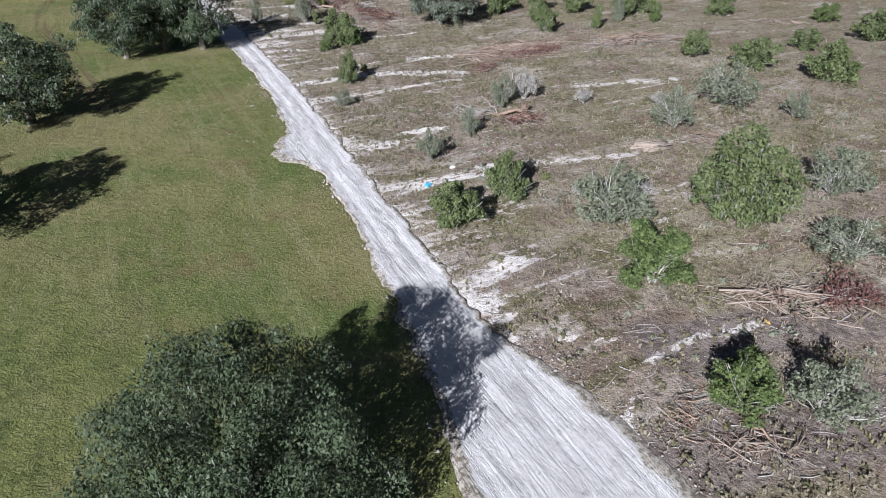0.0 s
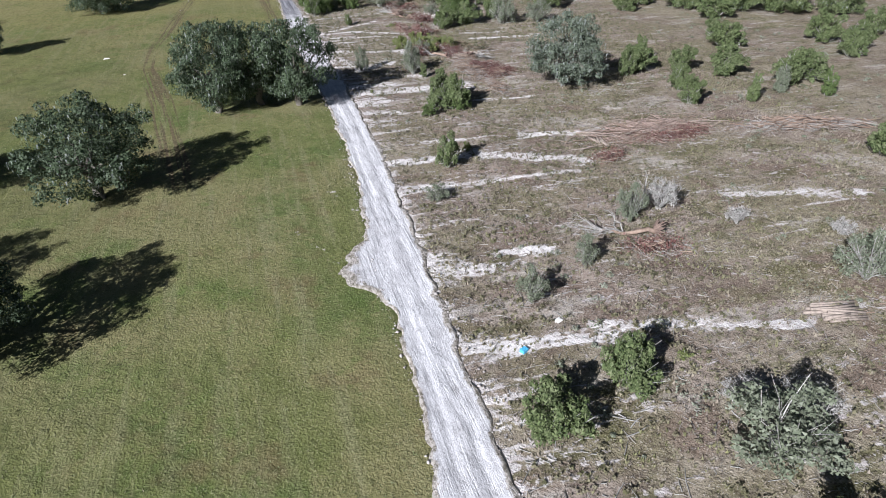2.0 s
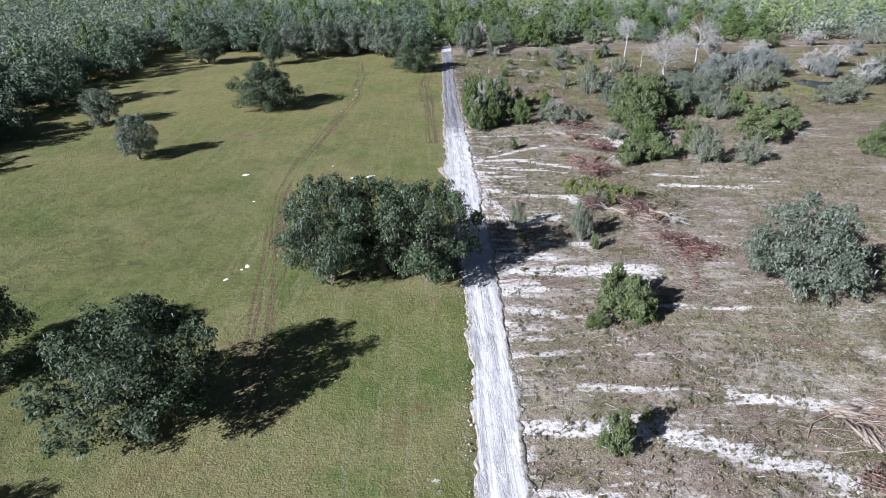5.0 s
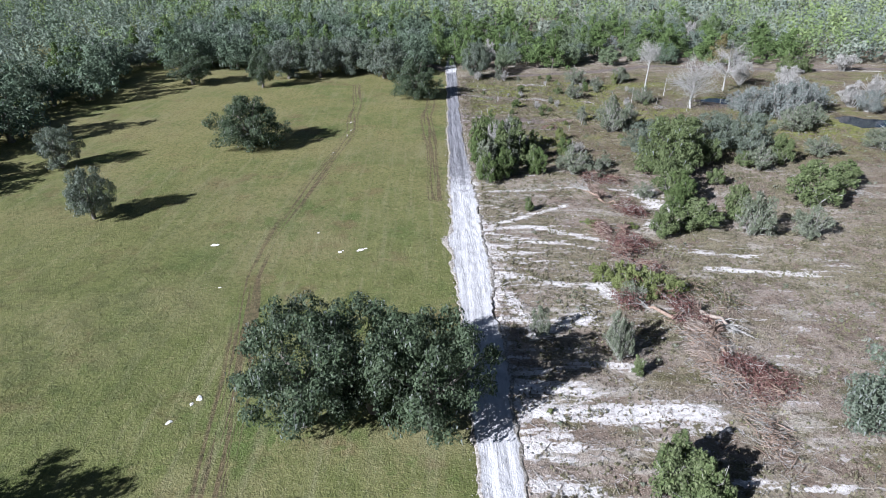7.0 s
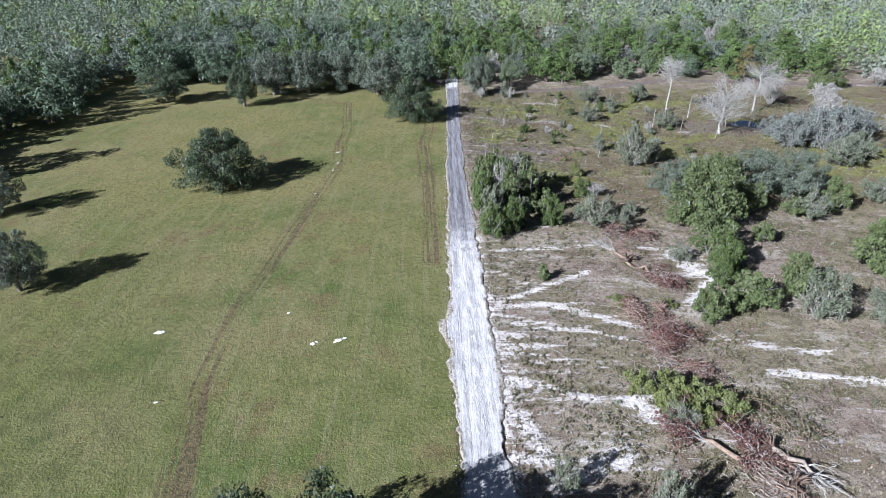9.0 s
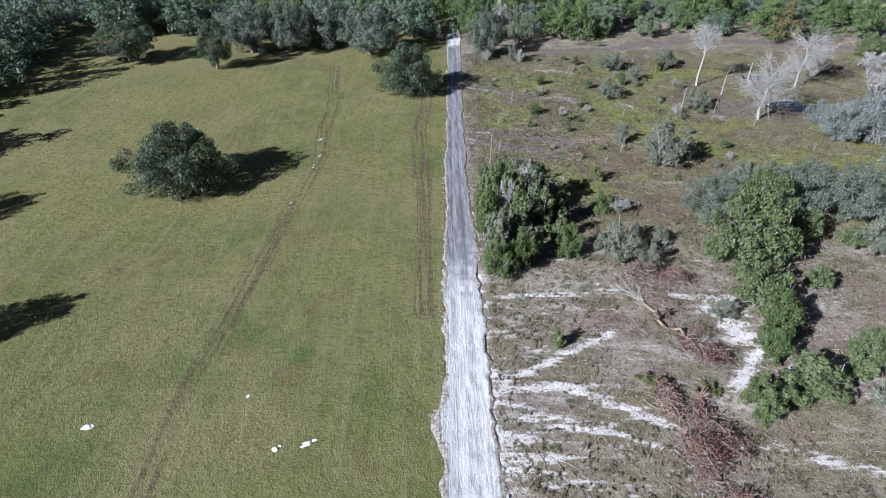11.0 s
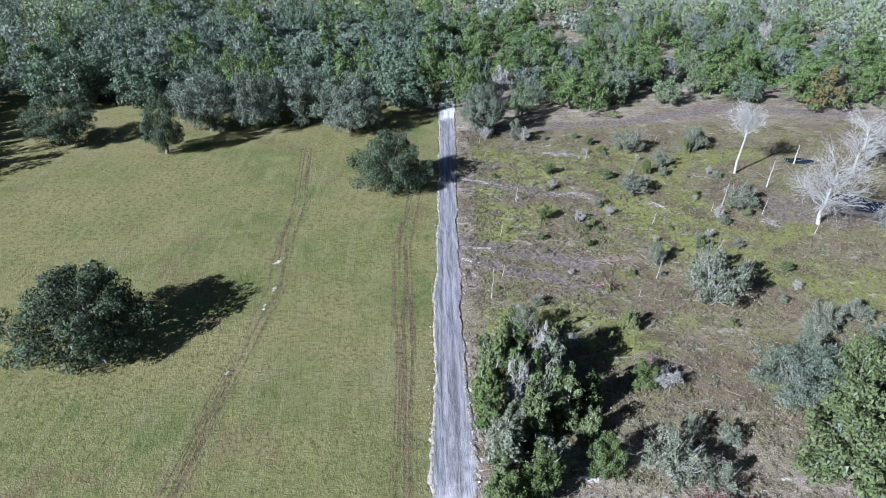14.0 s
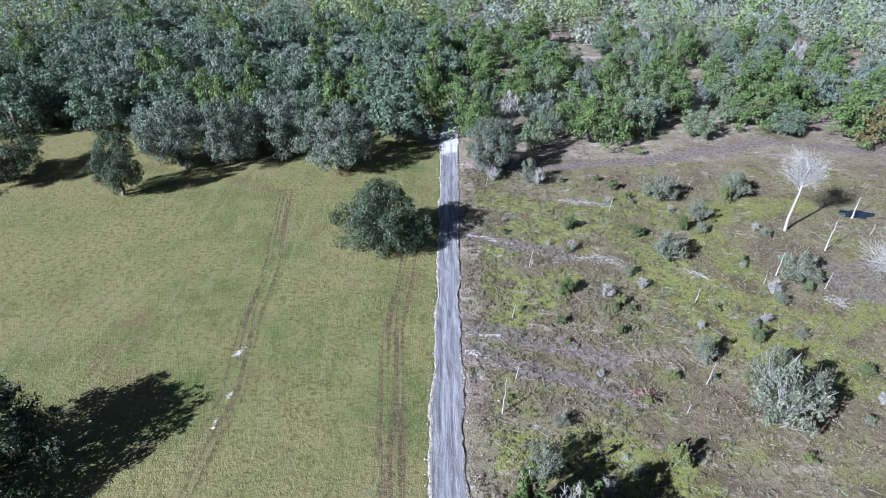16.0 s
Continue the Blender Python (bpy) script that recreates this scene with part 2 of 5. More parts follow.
    return k.colour(c).bump(h, 1.0, 0.26).m


def road_mat():
    k = Mat("white_sand_track", 0.95, 0.15)
    p = k.pos()
    rut = k.noise(k.scaled(p, (1.9, 0.12, 1)), 1.0, 6, 0.72, 0.8)
    mid, fine = k.noise(p, 0.5, 5), k.noise(p, 3.2, 5, 0.65)
    c = k.mix(k.step(rut, 0.34, 0.66), (0.555, 0.535, 0.54), (0.43, 0.412, 0.418))
    c = k.mix(k.step(mid, 0.5, 0.72, 0, 0.5), c, (0.33, 0.31, 0.315))
    c = k.mix(k.math("MULTIPLY", k.step(rut, 0.58, 0.68, 0, 0.75), k.step(k.noise(p, 0.3, 4), 0.42, 0.6)), c, (0.2, 0.185, 0.18))
    c = k.mix(k.step(k.noise(p, 1.1, 6, 0.75, 0.6), 0.54, 0.68, 0, 0.5), c, (0.27, 0.25, 0.245))
    c = k.mix(k.step(fine, 0.58, 0.74, 0, 0.6), c, (0.2, 0.18, 0.175))
    dark = k.math("ADD", k.attr("greying"), k.math("MULTIPLY", k.math("SUBTRACT", mid, 0.5), 0.7))
    c = k.mix(k.step(dark, 0.25, 0.75, 0, 0.92), c, k.mix(k.step(rut, 0.35, 0.65), (0.1, 0.098, 0.11), (0.255, 0.245, 0.262)))
    rim = k.math("ADD", k.attr("rim"), k.math("MULTIPLY", k.math("SUBTRACT", k.noise(k.scaled(p, (1, 0.6, 1)), 0.9, 6, 0.75), 0.5), 1.5))
    c = k.mix(k.step(rim, 0.5, 0.7, 0, 0.9), c, k.mix(k.step(fine, 0.42, 0.6), (0.36, 0.32, 0.28), (0.12, 0.1, 0.07)))
    h = k.math("ADD", k.math("MULTIPLY", rut, 0.9), k.math("ADD", k.math("MULTIPLY", fine, 0.35), k.math("MULTIPLY", k.noise(k.scaled(p, (1, 0.5, 1)), 1.4, 5, 0.7), 0.5)))
    return k.colour(c).bump(h, 0.9, 0.16).m


def stuff_mat(name, a, b, c3):
    k = Mat(name, 0.9, 0.15)
    c = k.mix(k.island(), a, b)
    c = k.mix(k.step(k.noise(k.pos(), 0.2, 4), 0.45, 0.65), c, c3)
    return k.colour(c).m


def water_mat():
    k = Mat("dark_pond_water", 0.06, 0.6)
    c = k.mix(k.noise(k.pos(), 0.4, 3), (0.008, 0.014, 0.03), (0.03, 0.035, 0.04))
    return k.colour(c).bump(k.noise(k.pos(), 5, 2), 0.12, 0.02).m


def plain_mat(name, a, b, rough=0.8, scale=3.0):
    k = Mat(name, rough, 0.3)
    return k.colour(k.mix(k.noise(k.pos(), scale, 4), a, b)).bump(k.noise(k.pos(), scale * 6, 3), 0.4, 0.03).m


GROUND, ROAD, WATER = ground_mat(), road_mat(), water_mat()
GRASS = stuff_mat("pasture_tufts", (0.105, 0.125, 0.05), (0.18, 0.18, 0.095), (0.19, 0.175, 0.105))
WEED = stuff_mat("dry_scrub_tufts", (0.13, 0.105, 0.08), (0.28, 0.24, 0.19), (0.165, 0.16, 0.08))
SEDGE = stuff_mat("wet_meadow_sedge", (0.125, 0.125, 0.055), (0.19, 0.155, 0.105), (0.15, 0.145, 0.07))
CLOD = plain_mat("sand_clods", (0.16, 0.14, 0.125), (0.5, 0.46, 0.44), 0.9, 1.1)
ROCK = plain_mat("white_limestone", (0.6, 0.58, 0.54), (0.8, 0.78, 0.75))
BLUE = plain_mat("blue_plastic", (0.06, 0.3, 0.5), (0.12, 0.42, 0.62), 0.4)
CUT = plain_mat("fresh_cut_wood", (0.5, 0.3, 0.1), (0.62, 0.4, 0.15))

# ---------------------------------------------------------------- mesh helpers
rng = np.random.default_rng(7)


def mesh_of(name, verts, faces, mat, smooth=False):
    """faces: an array of quads or of triangles."""
    me = bpy.data.meshes.new(name)
    verts, faces = np.asarray(verts, np.float32), np.asarray(faces, np.int32)
    n = faces.shape[1]
    me.vertices.add(len(verts))
    me.vertices.foreach_set("co", verts.ravel())
    me.loops.add(faces.size)
    me.loops.foreach_set("vertex_index", faces.ravel())
    me.polygons.add(len(faces))
    me.polygons.foreach_set("loop_start", np.arange(0, faces.size, n, dtype=np.int32))
    me.polygons.foreach_set("loop_total", np.full(len(faces), n, np.int32))
    if smooth:
        me.polygons.foreach_set("use_smooth", np.ones(len(faces), bool))
    me.update(calc_edges=True)
    me.materials.append(mat)
    return me


def part(name, me, parent, label="", kind=""):
    ob = new(name, me)
    ob.parent = parent
    return tagged(ob, label, kind=kind)


def vnoise(x, y, scale, seed=0):
    """Smooth uneven values from -1 to 1 over the plan."""
    x, y = np.asarray(x, float) * scale, np.asarray(y, float) * scale
    i, j = np.floor(x), np.floor(y)
    u, v = x - i, y - j
    u, v = u * u * (3 - 2 * u), v * v * (3 - 2 * v)

    def at(a, b):
        q = np.sin(a * 127.1 + b * 311.7 + seed * 74.7) * 43758.5453
        return 2 * (q - np.floor(q)) - 1

    return (at(i, j) * (1 - u) + at(i + 1, j) * u) * (1 - v) + (at(i, j + 1) * (1 - u) + at(i + 1, j + 1) * u) * v


def unit(v):
    return v / np.maximum(np.linalg.norm(v, axis=-1, keepdims=True), 1e-6)


def leaves(points, out, size, rnd, droop=0.0, long=1.35, wild=0.5):
    """Small ragged sprays at the points, facing roughly outwards."""
    n = len(points)
    nrm = unit(out + rnd.normal(0, wild, (n, 3)) + (0, 0, 0.25))
    along = unit(np.cross(nrm, rnd.normal(0, 1, (n, 3))))
    along = unit(along - np.array((0, 0, droop)))
    side = np.cross(nrm, along)
    s = (size * rnd.uniform(0.5, 1.4, n))[:, None]
    skew = rnd.uniform(-0.4, 0.4, (n, 1))
    v = np.stack([points - along * s * long / 2 + side * s * 0.5, points - along * s * long * 0.4 - side * s * 0.5, points + along * s * long / 2 + side * s * skew], 1)
    return v.reshape(-1, 3), np.arange(3 * n).reshape(-1, 3)


def tube(path, radii, sides=6):
    """A tapered tube along the path."""
    path, radii = np.asarray(path, float), np.asarray(radii, float)
    way = unit(np.gradient(path, axis=0))
    ref = np.where(np.abs(way[:, 2:]) > 0.9, (1.0, 0, 0), (0, 0, 1.0))
    a = unit(np.cross(way, ref))
    b = np.cross(way, a)
    ang = np.linspace(0, 2 * np.pi, sides, endpoint=False)
    ring = path[:, None] + radii[:, None, None] * (np.cos(ang)[None, :, None] * a[:, None] + np.sin(ang)[None, :, None] * b[:, None])
    m, f = len(path), []
    for i in range(m - 1):
        for j in range(sides):
            q = (j + 1) % sides
            f.append((i * sides + j, i * sides + q, (i + 1) * sides + q, (i + 1) * sides + j))
    return ring.reshape(-1, 3), np.array(f)


def joined(pieces):
    vs, fs, n = [], [], 0
    for v, f in pieces:
        vs.append(v)
        fs.append(f + n)
        n += len(v)
    return np.concatenate(vs), np.concatenate(fs)


def bend(a, b, sag, n, rnd):
    """A crooked way from a to b."""
    a, b = np.asarray(a, float), np.asarray(b, float)
    t = np.linspace(0, 1, n)[:, None]
    off = rnd.normal(0, 1, (n, 3)) * np.linalg.norm(b - a) * 0.05
    off[0] = off[-1] = 0
    return a + (b - a) * t + off + np.array((0, 0, 1.0)) * np.sin(np.pi * t) * sag


def branching(rnd, base, top, r0, limbs, length, twigs, spread=0.8, first=0.35, sides=5):
    """A bare trunk with limbs and twigs, as tubes."""
    trunk = bend(base, top, 0, 6, rnd) * 0.2 + np.linspace(base, top, 6) * 0.8
    groups = [tube(trunk, np.linspace(r0, r0 * 0.35, 6), sides + 1)]
    for i in range(limbs):
        t = first + (1 - first) * rnd.random()
        p = np.array([np.interp(t, np.linspace(0, 1, 6), trunk[:, k]) for k in range(3)])
        az = rnd.uniform(0, 2 * np.pi)
        d = np.array((math.cos(az) * spread, math.sin(az) * spread, rnd.uniform(0.3, 1.0)))
        e = p + unit(d) * length * rnd.uniform(0.6, 1.1) * (1.15 - 0.5 * t)
        limb = bend(p, e, length * 0.06, 4, rnd)
        out = [tube(limb, np.linspace(r0 * 0.22, r0 * 0.07, 4), 4)]
        for _ in range(twigs):
            q = limb[rnd.integers(1, 4)]
            w = q + unit(d + rnd.normal(0, 0.7, 3)) * length * rnd.uniform(0.25, 0.6)
            out.append(tube(np.array([q, (q + w) / 2 + rnd.normal(0, 0.04 * length, 3), w]), [r0 * 0.065, r0 * 0.05, r0 * 0.03], 3))
        groups.append(joined(out))
    return groups


# ---------------------------------------------------------------- plan
def at_y(table, y):
    t = np.array(table)
    return np.interp(y, t[:, 0], t[:, 1])


ROAD_X = [(-60, 13.0), (0, 13.6), (18, 15.2), (31, 15.9), (44, 17.2), (63, 18.2), (75, 19.3), (97, 20.3), (104, 20.6), (137, 20.3), (167, 20.4), (194, 20.4), (211, 20.5), (232, 21.0), (263, 21.6), (288, 22.0), (330, 24.0)]
ROAD_W = [(-60, 5.0), (14, 5.2), (20, 4.4), (26, 3.0), (31, 2.3), (44, 1.7), (58, 1.9), (63, 2.2), (75, 1.95), (97, 1.85), (137, 2.35), (167, 2.3), (194, 1.75), (232, 1.55), (263, 1.6), (288, 1.9), (330, 1.2)]


def segment_near(x, y, a):
    """Distance to a stretch and the share along it."""
    x0, y0, x1, y1 = a
    dx, dy = x1 - x0, y1 - y0
    t = np.clip(((x - x0) * dx + (y - y0) * dy) / (dx * dx + dy * dy + 1e-9), 0, 1)
    return np.hypot(x - x0 - t * dx, y - y0 - t * dy), t


def waves(x, y):
    """Low uneven relief of the land."""
    z = 0.0
    for turn, scale, amount, seed in ((0.4, 0.16, 0.1, 1), (1.1, 0.43, 0.06, 2), (2.0, 0.8, 0.03, 3)):
        c, q = math.cos(turn), math.sin(turn)
        z = z + amount * vnoise(x * c - y * q, x * q + y * c, scale, seed)
    return z


def land(x, y):
    """Height of the ground."""
    d = np.abs(x - at_y(ROAD_X, y)) - at_y(ROAD_W, y)
    calm = np.clip(d / 3.0, 0, 1)
    right = np.clip((x - at_y(ROAD_X, y)) / 4, 0, 1)
    z = waves(x, y) * calm * (0.45 + 0.95 * right)
    z = z - 0.25 * np.clip(-d / 0.5, 0, 1)
    for px, py, r in PONDS:
        z = z - 0.25 * np.exp(-((x - px) ** 2 + (y - py) ** 2) / (r * r * 0.9))
    return z


PONDS = [(95.0, 239.0, 4.6), (122.0, 216.0, 6.5), (94.5, 258.5, 2.2)]

SAND_A = [(21.8, 85.4, 33.5, 84.6, 1.1), (21.3, 78.4, 28, 77.6, 0.8), (28, 77.6, 36, 76.6, 0.35), (33.3, 84.2, 45.9, 78.5, 0.9), (55.1, 65.3, 69.3, 61.1, 0.6), (41.1, 89, 50, 86.4, 0.5), (19.8, 50.3, 31.2, 48.4, 0.6), (30.6, 49.9, 46.2, 45, 0.5), (27.5, 62.4, 32.6, 61.4, 0.5), (20.9, 61.8, 25.9, 59.9, 0.8), (27, 90.8, 39.3, 89, 0.22), (40.9, 88.9, 52.2, 86.7, 0.25), (36, 76.6, 43, 76, 0.3)]
SAND_B = [(22.7, 154.7, 29.7, 155.7, 0.7), (29.8, 156, 40.6, 150.4, 0.6), (24.4, 156.5, 37.7, 164, 0.55), (24, 171.1, 40.5, 172.5, 0.4), (23.9, 140.7, 32, 137.4, 0.7), (25.4, 151.3, 35.9, 149.1, 0.4), (53.5, 146.2, 61.2, 144.8, 0.5), (52.7, 141.4, 66.5, 139, 0.5), (36.7, 136.3, 38.9, 133.5, 1.3), (23.2, 129.4, 27.8, 128.1, 0.9), (26.9, 126.2, 33.8, 130, 1.2), (29.4, 120.8, 36.3, 119.4, 0.7), (23.3, 153.7, 40.1, 147.1, 0.3), (23.1, 138.1, 26.5, 127.8, 1.0)]
SAND_C = [(18, 32.2, 24.0, 34.0, 0.9), (18.2, 32.5, 19.6, 28.6, 1.0), (19, 27, 18.8, 20.3, 0.6), (23.7, 23.5, 29.4, 20.6, 0.3), (22.3, 18.8, 20.1, 16.8, 0.3), (25.3, 20.5, 30.5, 20.7, 0.3), (31.8, 20, 34.2, 19.6, 0.6), (21, 25.9, 22.3, 24.6, 0.6), (22.1, 113.6, 40.2, 111.7, 1.3), (22, 108.3, 26.7, 109, 1.4), (40.3, 103.5, 48.8, 102.7, 0.5), (47.4, 171.9, 54.4, 170.8, 0.7), (52, 171, 53, 164, 1.3), (55, 162.3, 48.9, 155.2, 0.6), (57, 158, 60, 157, 1.0), (33.4, 179.5, 34.2, 179.3, 0.8)]
SAND_D = [(-5.0, 203, -4.1, 212.5, 0.3), (-6.3, 190, -6.0, 195, 0.25), (-5.6, 218, -4.6, 220, 0.6), (14.2, 65, 17.5, 62, 1.6), (14.8, 149, 18.2, 153, 0.9), (9.8, 72, 12, 68, 0.4), (14.6, 80, 16.5, 74, 0.5), (22, 117, 30, 116, 0.8), (23, 104, 28, 103, 0.7), (24, 249, 31, 246, 0.8), (23, 224, 27, 223.5, 1.0), (23, 220, 26, 218, 0.8), (169, 281, 150, 283, 1.2)]
BARE = [(21, 14, 34, 11, 2.6), (27, 21, 40, 17, 2.2), (25.9, 273.7, 61.3, 279.4, 1.5), (61.3, 279.4, 94, 292, 1.8), (94, 292, 140, 284, 1.8), (140, 284, 190, 286, 1.6), (23.7, 249.1, 40, 242.5, 1.6), (22.7, 225, 42, 218.9, 1.8), (22.9, 220.2, 43.3, 211.7, 1.4), (20, 288, 12, 300, 3.0), (80, 236, 92, 236, 5)]
LUSH = [(25, 244, 58, 262, 3.5), (24, 222, 38, 236, 2.6), (58, 254, 84, 262, 3.0), (72, 226, 96, 242, 3.0), (26, 205, 44, 200, 2.2), (60, 192, 80, 196, 2.0), (50, 252, 55, 236, 3), (55, 236, 62, 222, 5), (62, 222, 78, 213, 4), (78, 213, 104, 206, 5), (64, 250, 66, 228, 2.5), (27, 262, 45, 256, 2.5), (26, 236, 34, 232, 3), (100, 226, 115, 206, 6), (36, 205, 44, 200, 3)]
RUTS = [(-0.6, 80, -5.5, 118.7), (-5.5, 118.7, -9.2, 140), (-9.2, 140, -9.2, 155), (-9.2, 155, -5.6, 193), (-5.6, 193, -3.8, 212), (-3.8, 212, -5.0, 224), (-5.0, 224, -5.4, 240), (-5.4, 240, -8.0, 263), (15.6, 168, 15, 196), (15, 196, 13.6, 224), (13.6, 224, 15.2, 243)]


def mask_of(x, y, rows, soft=1.6):
    m = np.zeros_like(x)
    for x0, y0, x1, y1, w in rows:
        box = (x > min(x0, x1) - 4 * w) & (x < max(x0, x1) + 4 * w) & (y > min(y0, y1) - 4 * w) & (y < max(y0, y1) + 4 * w)
        d, _ = segment_near(x[box], y[box], (x0, y0, x1, y1))
        m[box] = np.maximum(m[box], np.exp(-((d / (w * soft)) ** 2)))
    return m


def lines(fine0, fine1, step, mid0, mid1, step2, far):
    """Grid lines: fine in the middle, wider outside."""
    a = list(np.arange(fine0, fine1 + 1e-6, step))
    up, down = list(np.arange(fine1 + step2, mid1, step2)), list(np.arange(fine0 - step2, mid0, -step2))
    for side, sign in ((up, 1), (down, -1)):
        s, v = step2, side[-1]
        while abs(v) < far:
            s *= 1.5
            v += sign * s
            side.append(v)
    return np.array(sorted(down + a + up))


def sheet(xs, ys):
    x, y = np.meshgrid(xs, ys)
    n, m = len(xs), len(ys)
    i = np.arange(n * m).reshape(m, n)
    f = np.stack([i[:-1, :-1], i[:-1, 1:], i[1:, 1:], i[1:, :-1]], -1).reshape(-1, 4)
    return x.ravel(), y.ravel(), f


def give(me, name, values):
    me.attributes.new(name, "FLOAT", "POINT").data.foreach_set("value", np.asarray(values, np.float32))


def build_ground():
    x, y, f = sheet(lines(-16, 60, 0.5, -130, 190, 1.5, 2400), lines(4, 256, 0.5, -60, 330, 1.5, 2600))
    me = mesh_of("ground", np.stack([x, y, land(x, y)], 1), f, GROUND, True)
    rx, rw = at_y(ROAD_X, y), at_y(ROAD_W, y)
    side = x - rx
    give(me, "scrub", np.clip(0.5 + (side + 0.3) / 1.6, 0, 1) * (y < 900) * np.where(y > 300, 0.8, 1))
    near = np.exp(-(np.maximum(np.abs(side) - rw, 0) / 1.1) ** 2)
    strip = np.where(side > 0, np.exp(-(np.maximum(side - rw, 0) / 7.0)), 0) * (y < 165) * np.clip((y - 30) / 10, 0.1, 1) * (0.3 + 0.3 * vnoise(y, 0, 0.07, 13))
    sand = np.maximum.reduce([mask_of(x, y, r, q) for r, q in ((SAND_A, 1.4), (SAND_B, 1.15), (SAND_C, 1.4), (SAND_D, 1.4))])
    sand = np.maximum(sand, near * np.where(side < 0, 0.42, 0.62) * (y < 205))
    base = np.where(side > 2, np.where((y < 175) & (x < 75), 0.2, 0.1) - 0.22 * (y > 185) - 0.25 * (y < 30), -0.35)
    give(me, "sand", np.maximum(sand, strip) * 0.75 + base)
    give(me, "bare", mask_of(x, y, BARE, 1.3))
    worn, across, least = np.zeros_like(x), np.full_like(x, 6.0), np.full_like(x, 6.0)
    for a in RUTS:
        d, _ = segment_near(x, y, a)
        sign = np.sign((x - a[0]) * (a[3] - a[1]) - (y - a[1]) * (a[2] - a[0]))
        across = np.where(d < least, d * sign, across)
        least = np.minimum(least, d)
        worn = np.maximum(worn, np.clip((2.1 - d) / 1.0, 0, 1) * np.clip(0.66 + 0.45 * vnoise(x, y, 0.05, 17), 0.2, 1))
    give(me, "across", across)
    give(me, "dry", np.clip((y - 125) / 70, 0, 1))
    give(me, "worn", worn)
    wet = np.clip((y - 178) / 14, 0, 1) * np.clip((284 - y) / 8, 0, 1) * np.clip((side - 3) / 4, 0, 1)
    give(me, "wet", np.maximum(wet, 0.42 * np.clip((x - 58) / 30, 0, 1) * (y < 290)))
    give(me, "rich_dimming", 0.75 * np.clip((62 - y) / 30, 0, 1) * np.clip((12 - x) / 12, 0, 1) + 0.7 * np.clip((-6 - x) / 15, 0, 1) * np.clip((185 - y) / 50, 0, 1))
    give(me, "lush", mask_of(x, y, LUSH, 1.4))
    return tagged(new("ground", me), "mown green pasture beside brown cleared scrub land", "ground", kind="structure")


def build_road():
    ys = np.arange(-40, 318, 0.45)
    us = np.concatenate([[-1.25, -1.12], np.linspace(-1, 1, 19), [1.1, 1.2, 1.32]])
    u, y, f = sheet(us, ys)
    side = np.sign(u)
    wob = 0.45 * vnoise(y, side * 9, 0.16, 4) + 0.3 * vnoise(y, side * 9, 0.5, 5) + 0.3 * vnoise(y, side * 9, 1.3, 6)
    x = at_y(ROAD_X, y) + u * at_y(ROAD_W, y) + wob * np.abs(u) ** 3 * np.where(y > 185, 0.5, 0.9)
    spill = 2.3 * np.exp(-(np.abs((y - 64.0) / 4.4) ** 2.6)) + 1.2 * np.exp(-(np.abs((y - 150.5) / 2.4) ** 2.4))
    x = x - spill * np.clip(-u, 0, 2) ** 2 * (1 + 0.2 * vnoise(y, 3, 0.8, 7))
    flat = np.clip((1.12 - np.abs(u)) / 0.1, 0, 1)
    berm = np.exp(-(((np.abs(u) - 1.03) / 0.07) ** 2)) * (0.07 + 0.09 * vnoise(y, side * 5, 0.8, 8))
    rut = -0.06 * (np.exp(-(((np.abs(u) - 0.42) / 0.16) ** 2)))
    lump = 0.05 * vnoise(x, y * 0.5, 1.6, 21) + 0.03 * vnoise(x, y, 3.0, 22)
    z = 0.09 * flat + berm + rut * flat + lump - 0.3 * np.clip((np.abs(u) - 1.1) / 0.15, 0, 1)
    me = mesh_of("road", np.stack([x, y, z], 1), f, ROAD, True)
    give(me, "rim", np.clip((np.abs(u) - 0.66) / 0.44, 0, 1))
    # damp grey from y 160 to 286; a fainter darker stretch round y 120
    give(me, "greying", np.clip((y - 160) / 32, 0, 1) * np.clip((286 - y) / 8, 0, 1) + 0.35 * np.exp(-(((y - 120) / 10) ** 2)))
    return tagged(new("road", me), "rutted white sand track with ragged berms", "dirt road", kind="structure")


build_ground()
build_road()


def build_pond(x, y, r, seed):
    rnd = np.random.default_rng(seed)
    bm = bmesh.new()
    ang = np.linspace(0, 2 * np.pi, 40, endpoint=False)
    rad = r * (1 + 0.22 * np.sin(2 * ang + rnd.random() * 6) + 0.14 * np.sin(5 * ang + rnd.random() * 6) + 0.08 * np.sin(9 * ang))
    top = [bm.verts.new((x + 1.25 * q * math.cos(a), y + 0.8 * q * math.sin(a), -0.09)) for a, q in zip(ang, rad)]
    face = bm.faces.new(top)
    deep = bmesh.ops.extrude_face_region(bm, geom=[face])
    for v in deep["geom"]:
        if isinstance(v, bmesh.types.BMVert):
            v.co.z -= 0.3
    me = bpy.data.meshes.new("water")
    bm.to_mesh(me)
    bm.free()
    me.materials.append(WATER)
    tagged(new("water", me), "still dark pool reflecting the blue sky", "water", kind="structure")


for n, (px, py, pr) in enumerate(PONDS):
    build_pond(px, py, pr, n)

# ---------------------------------------------------------------- trees: shapes


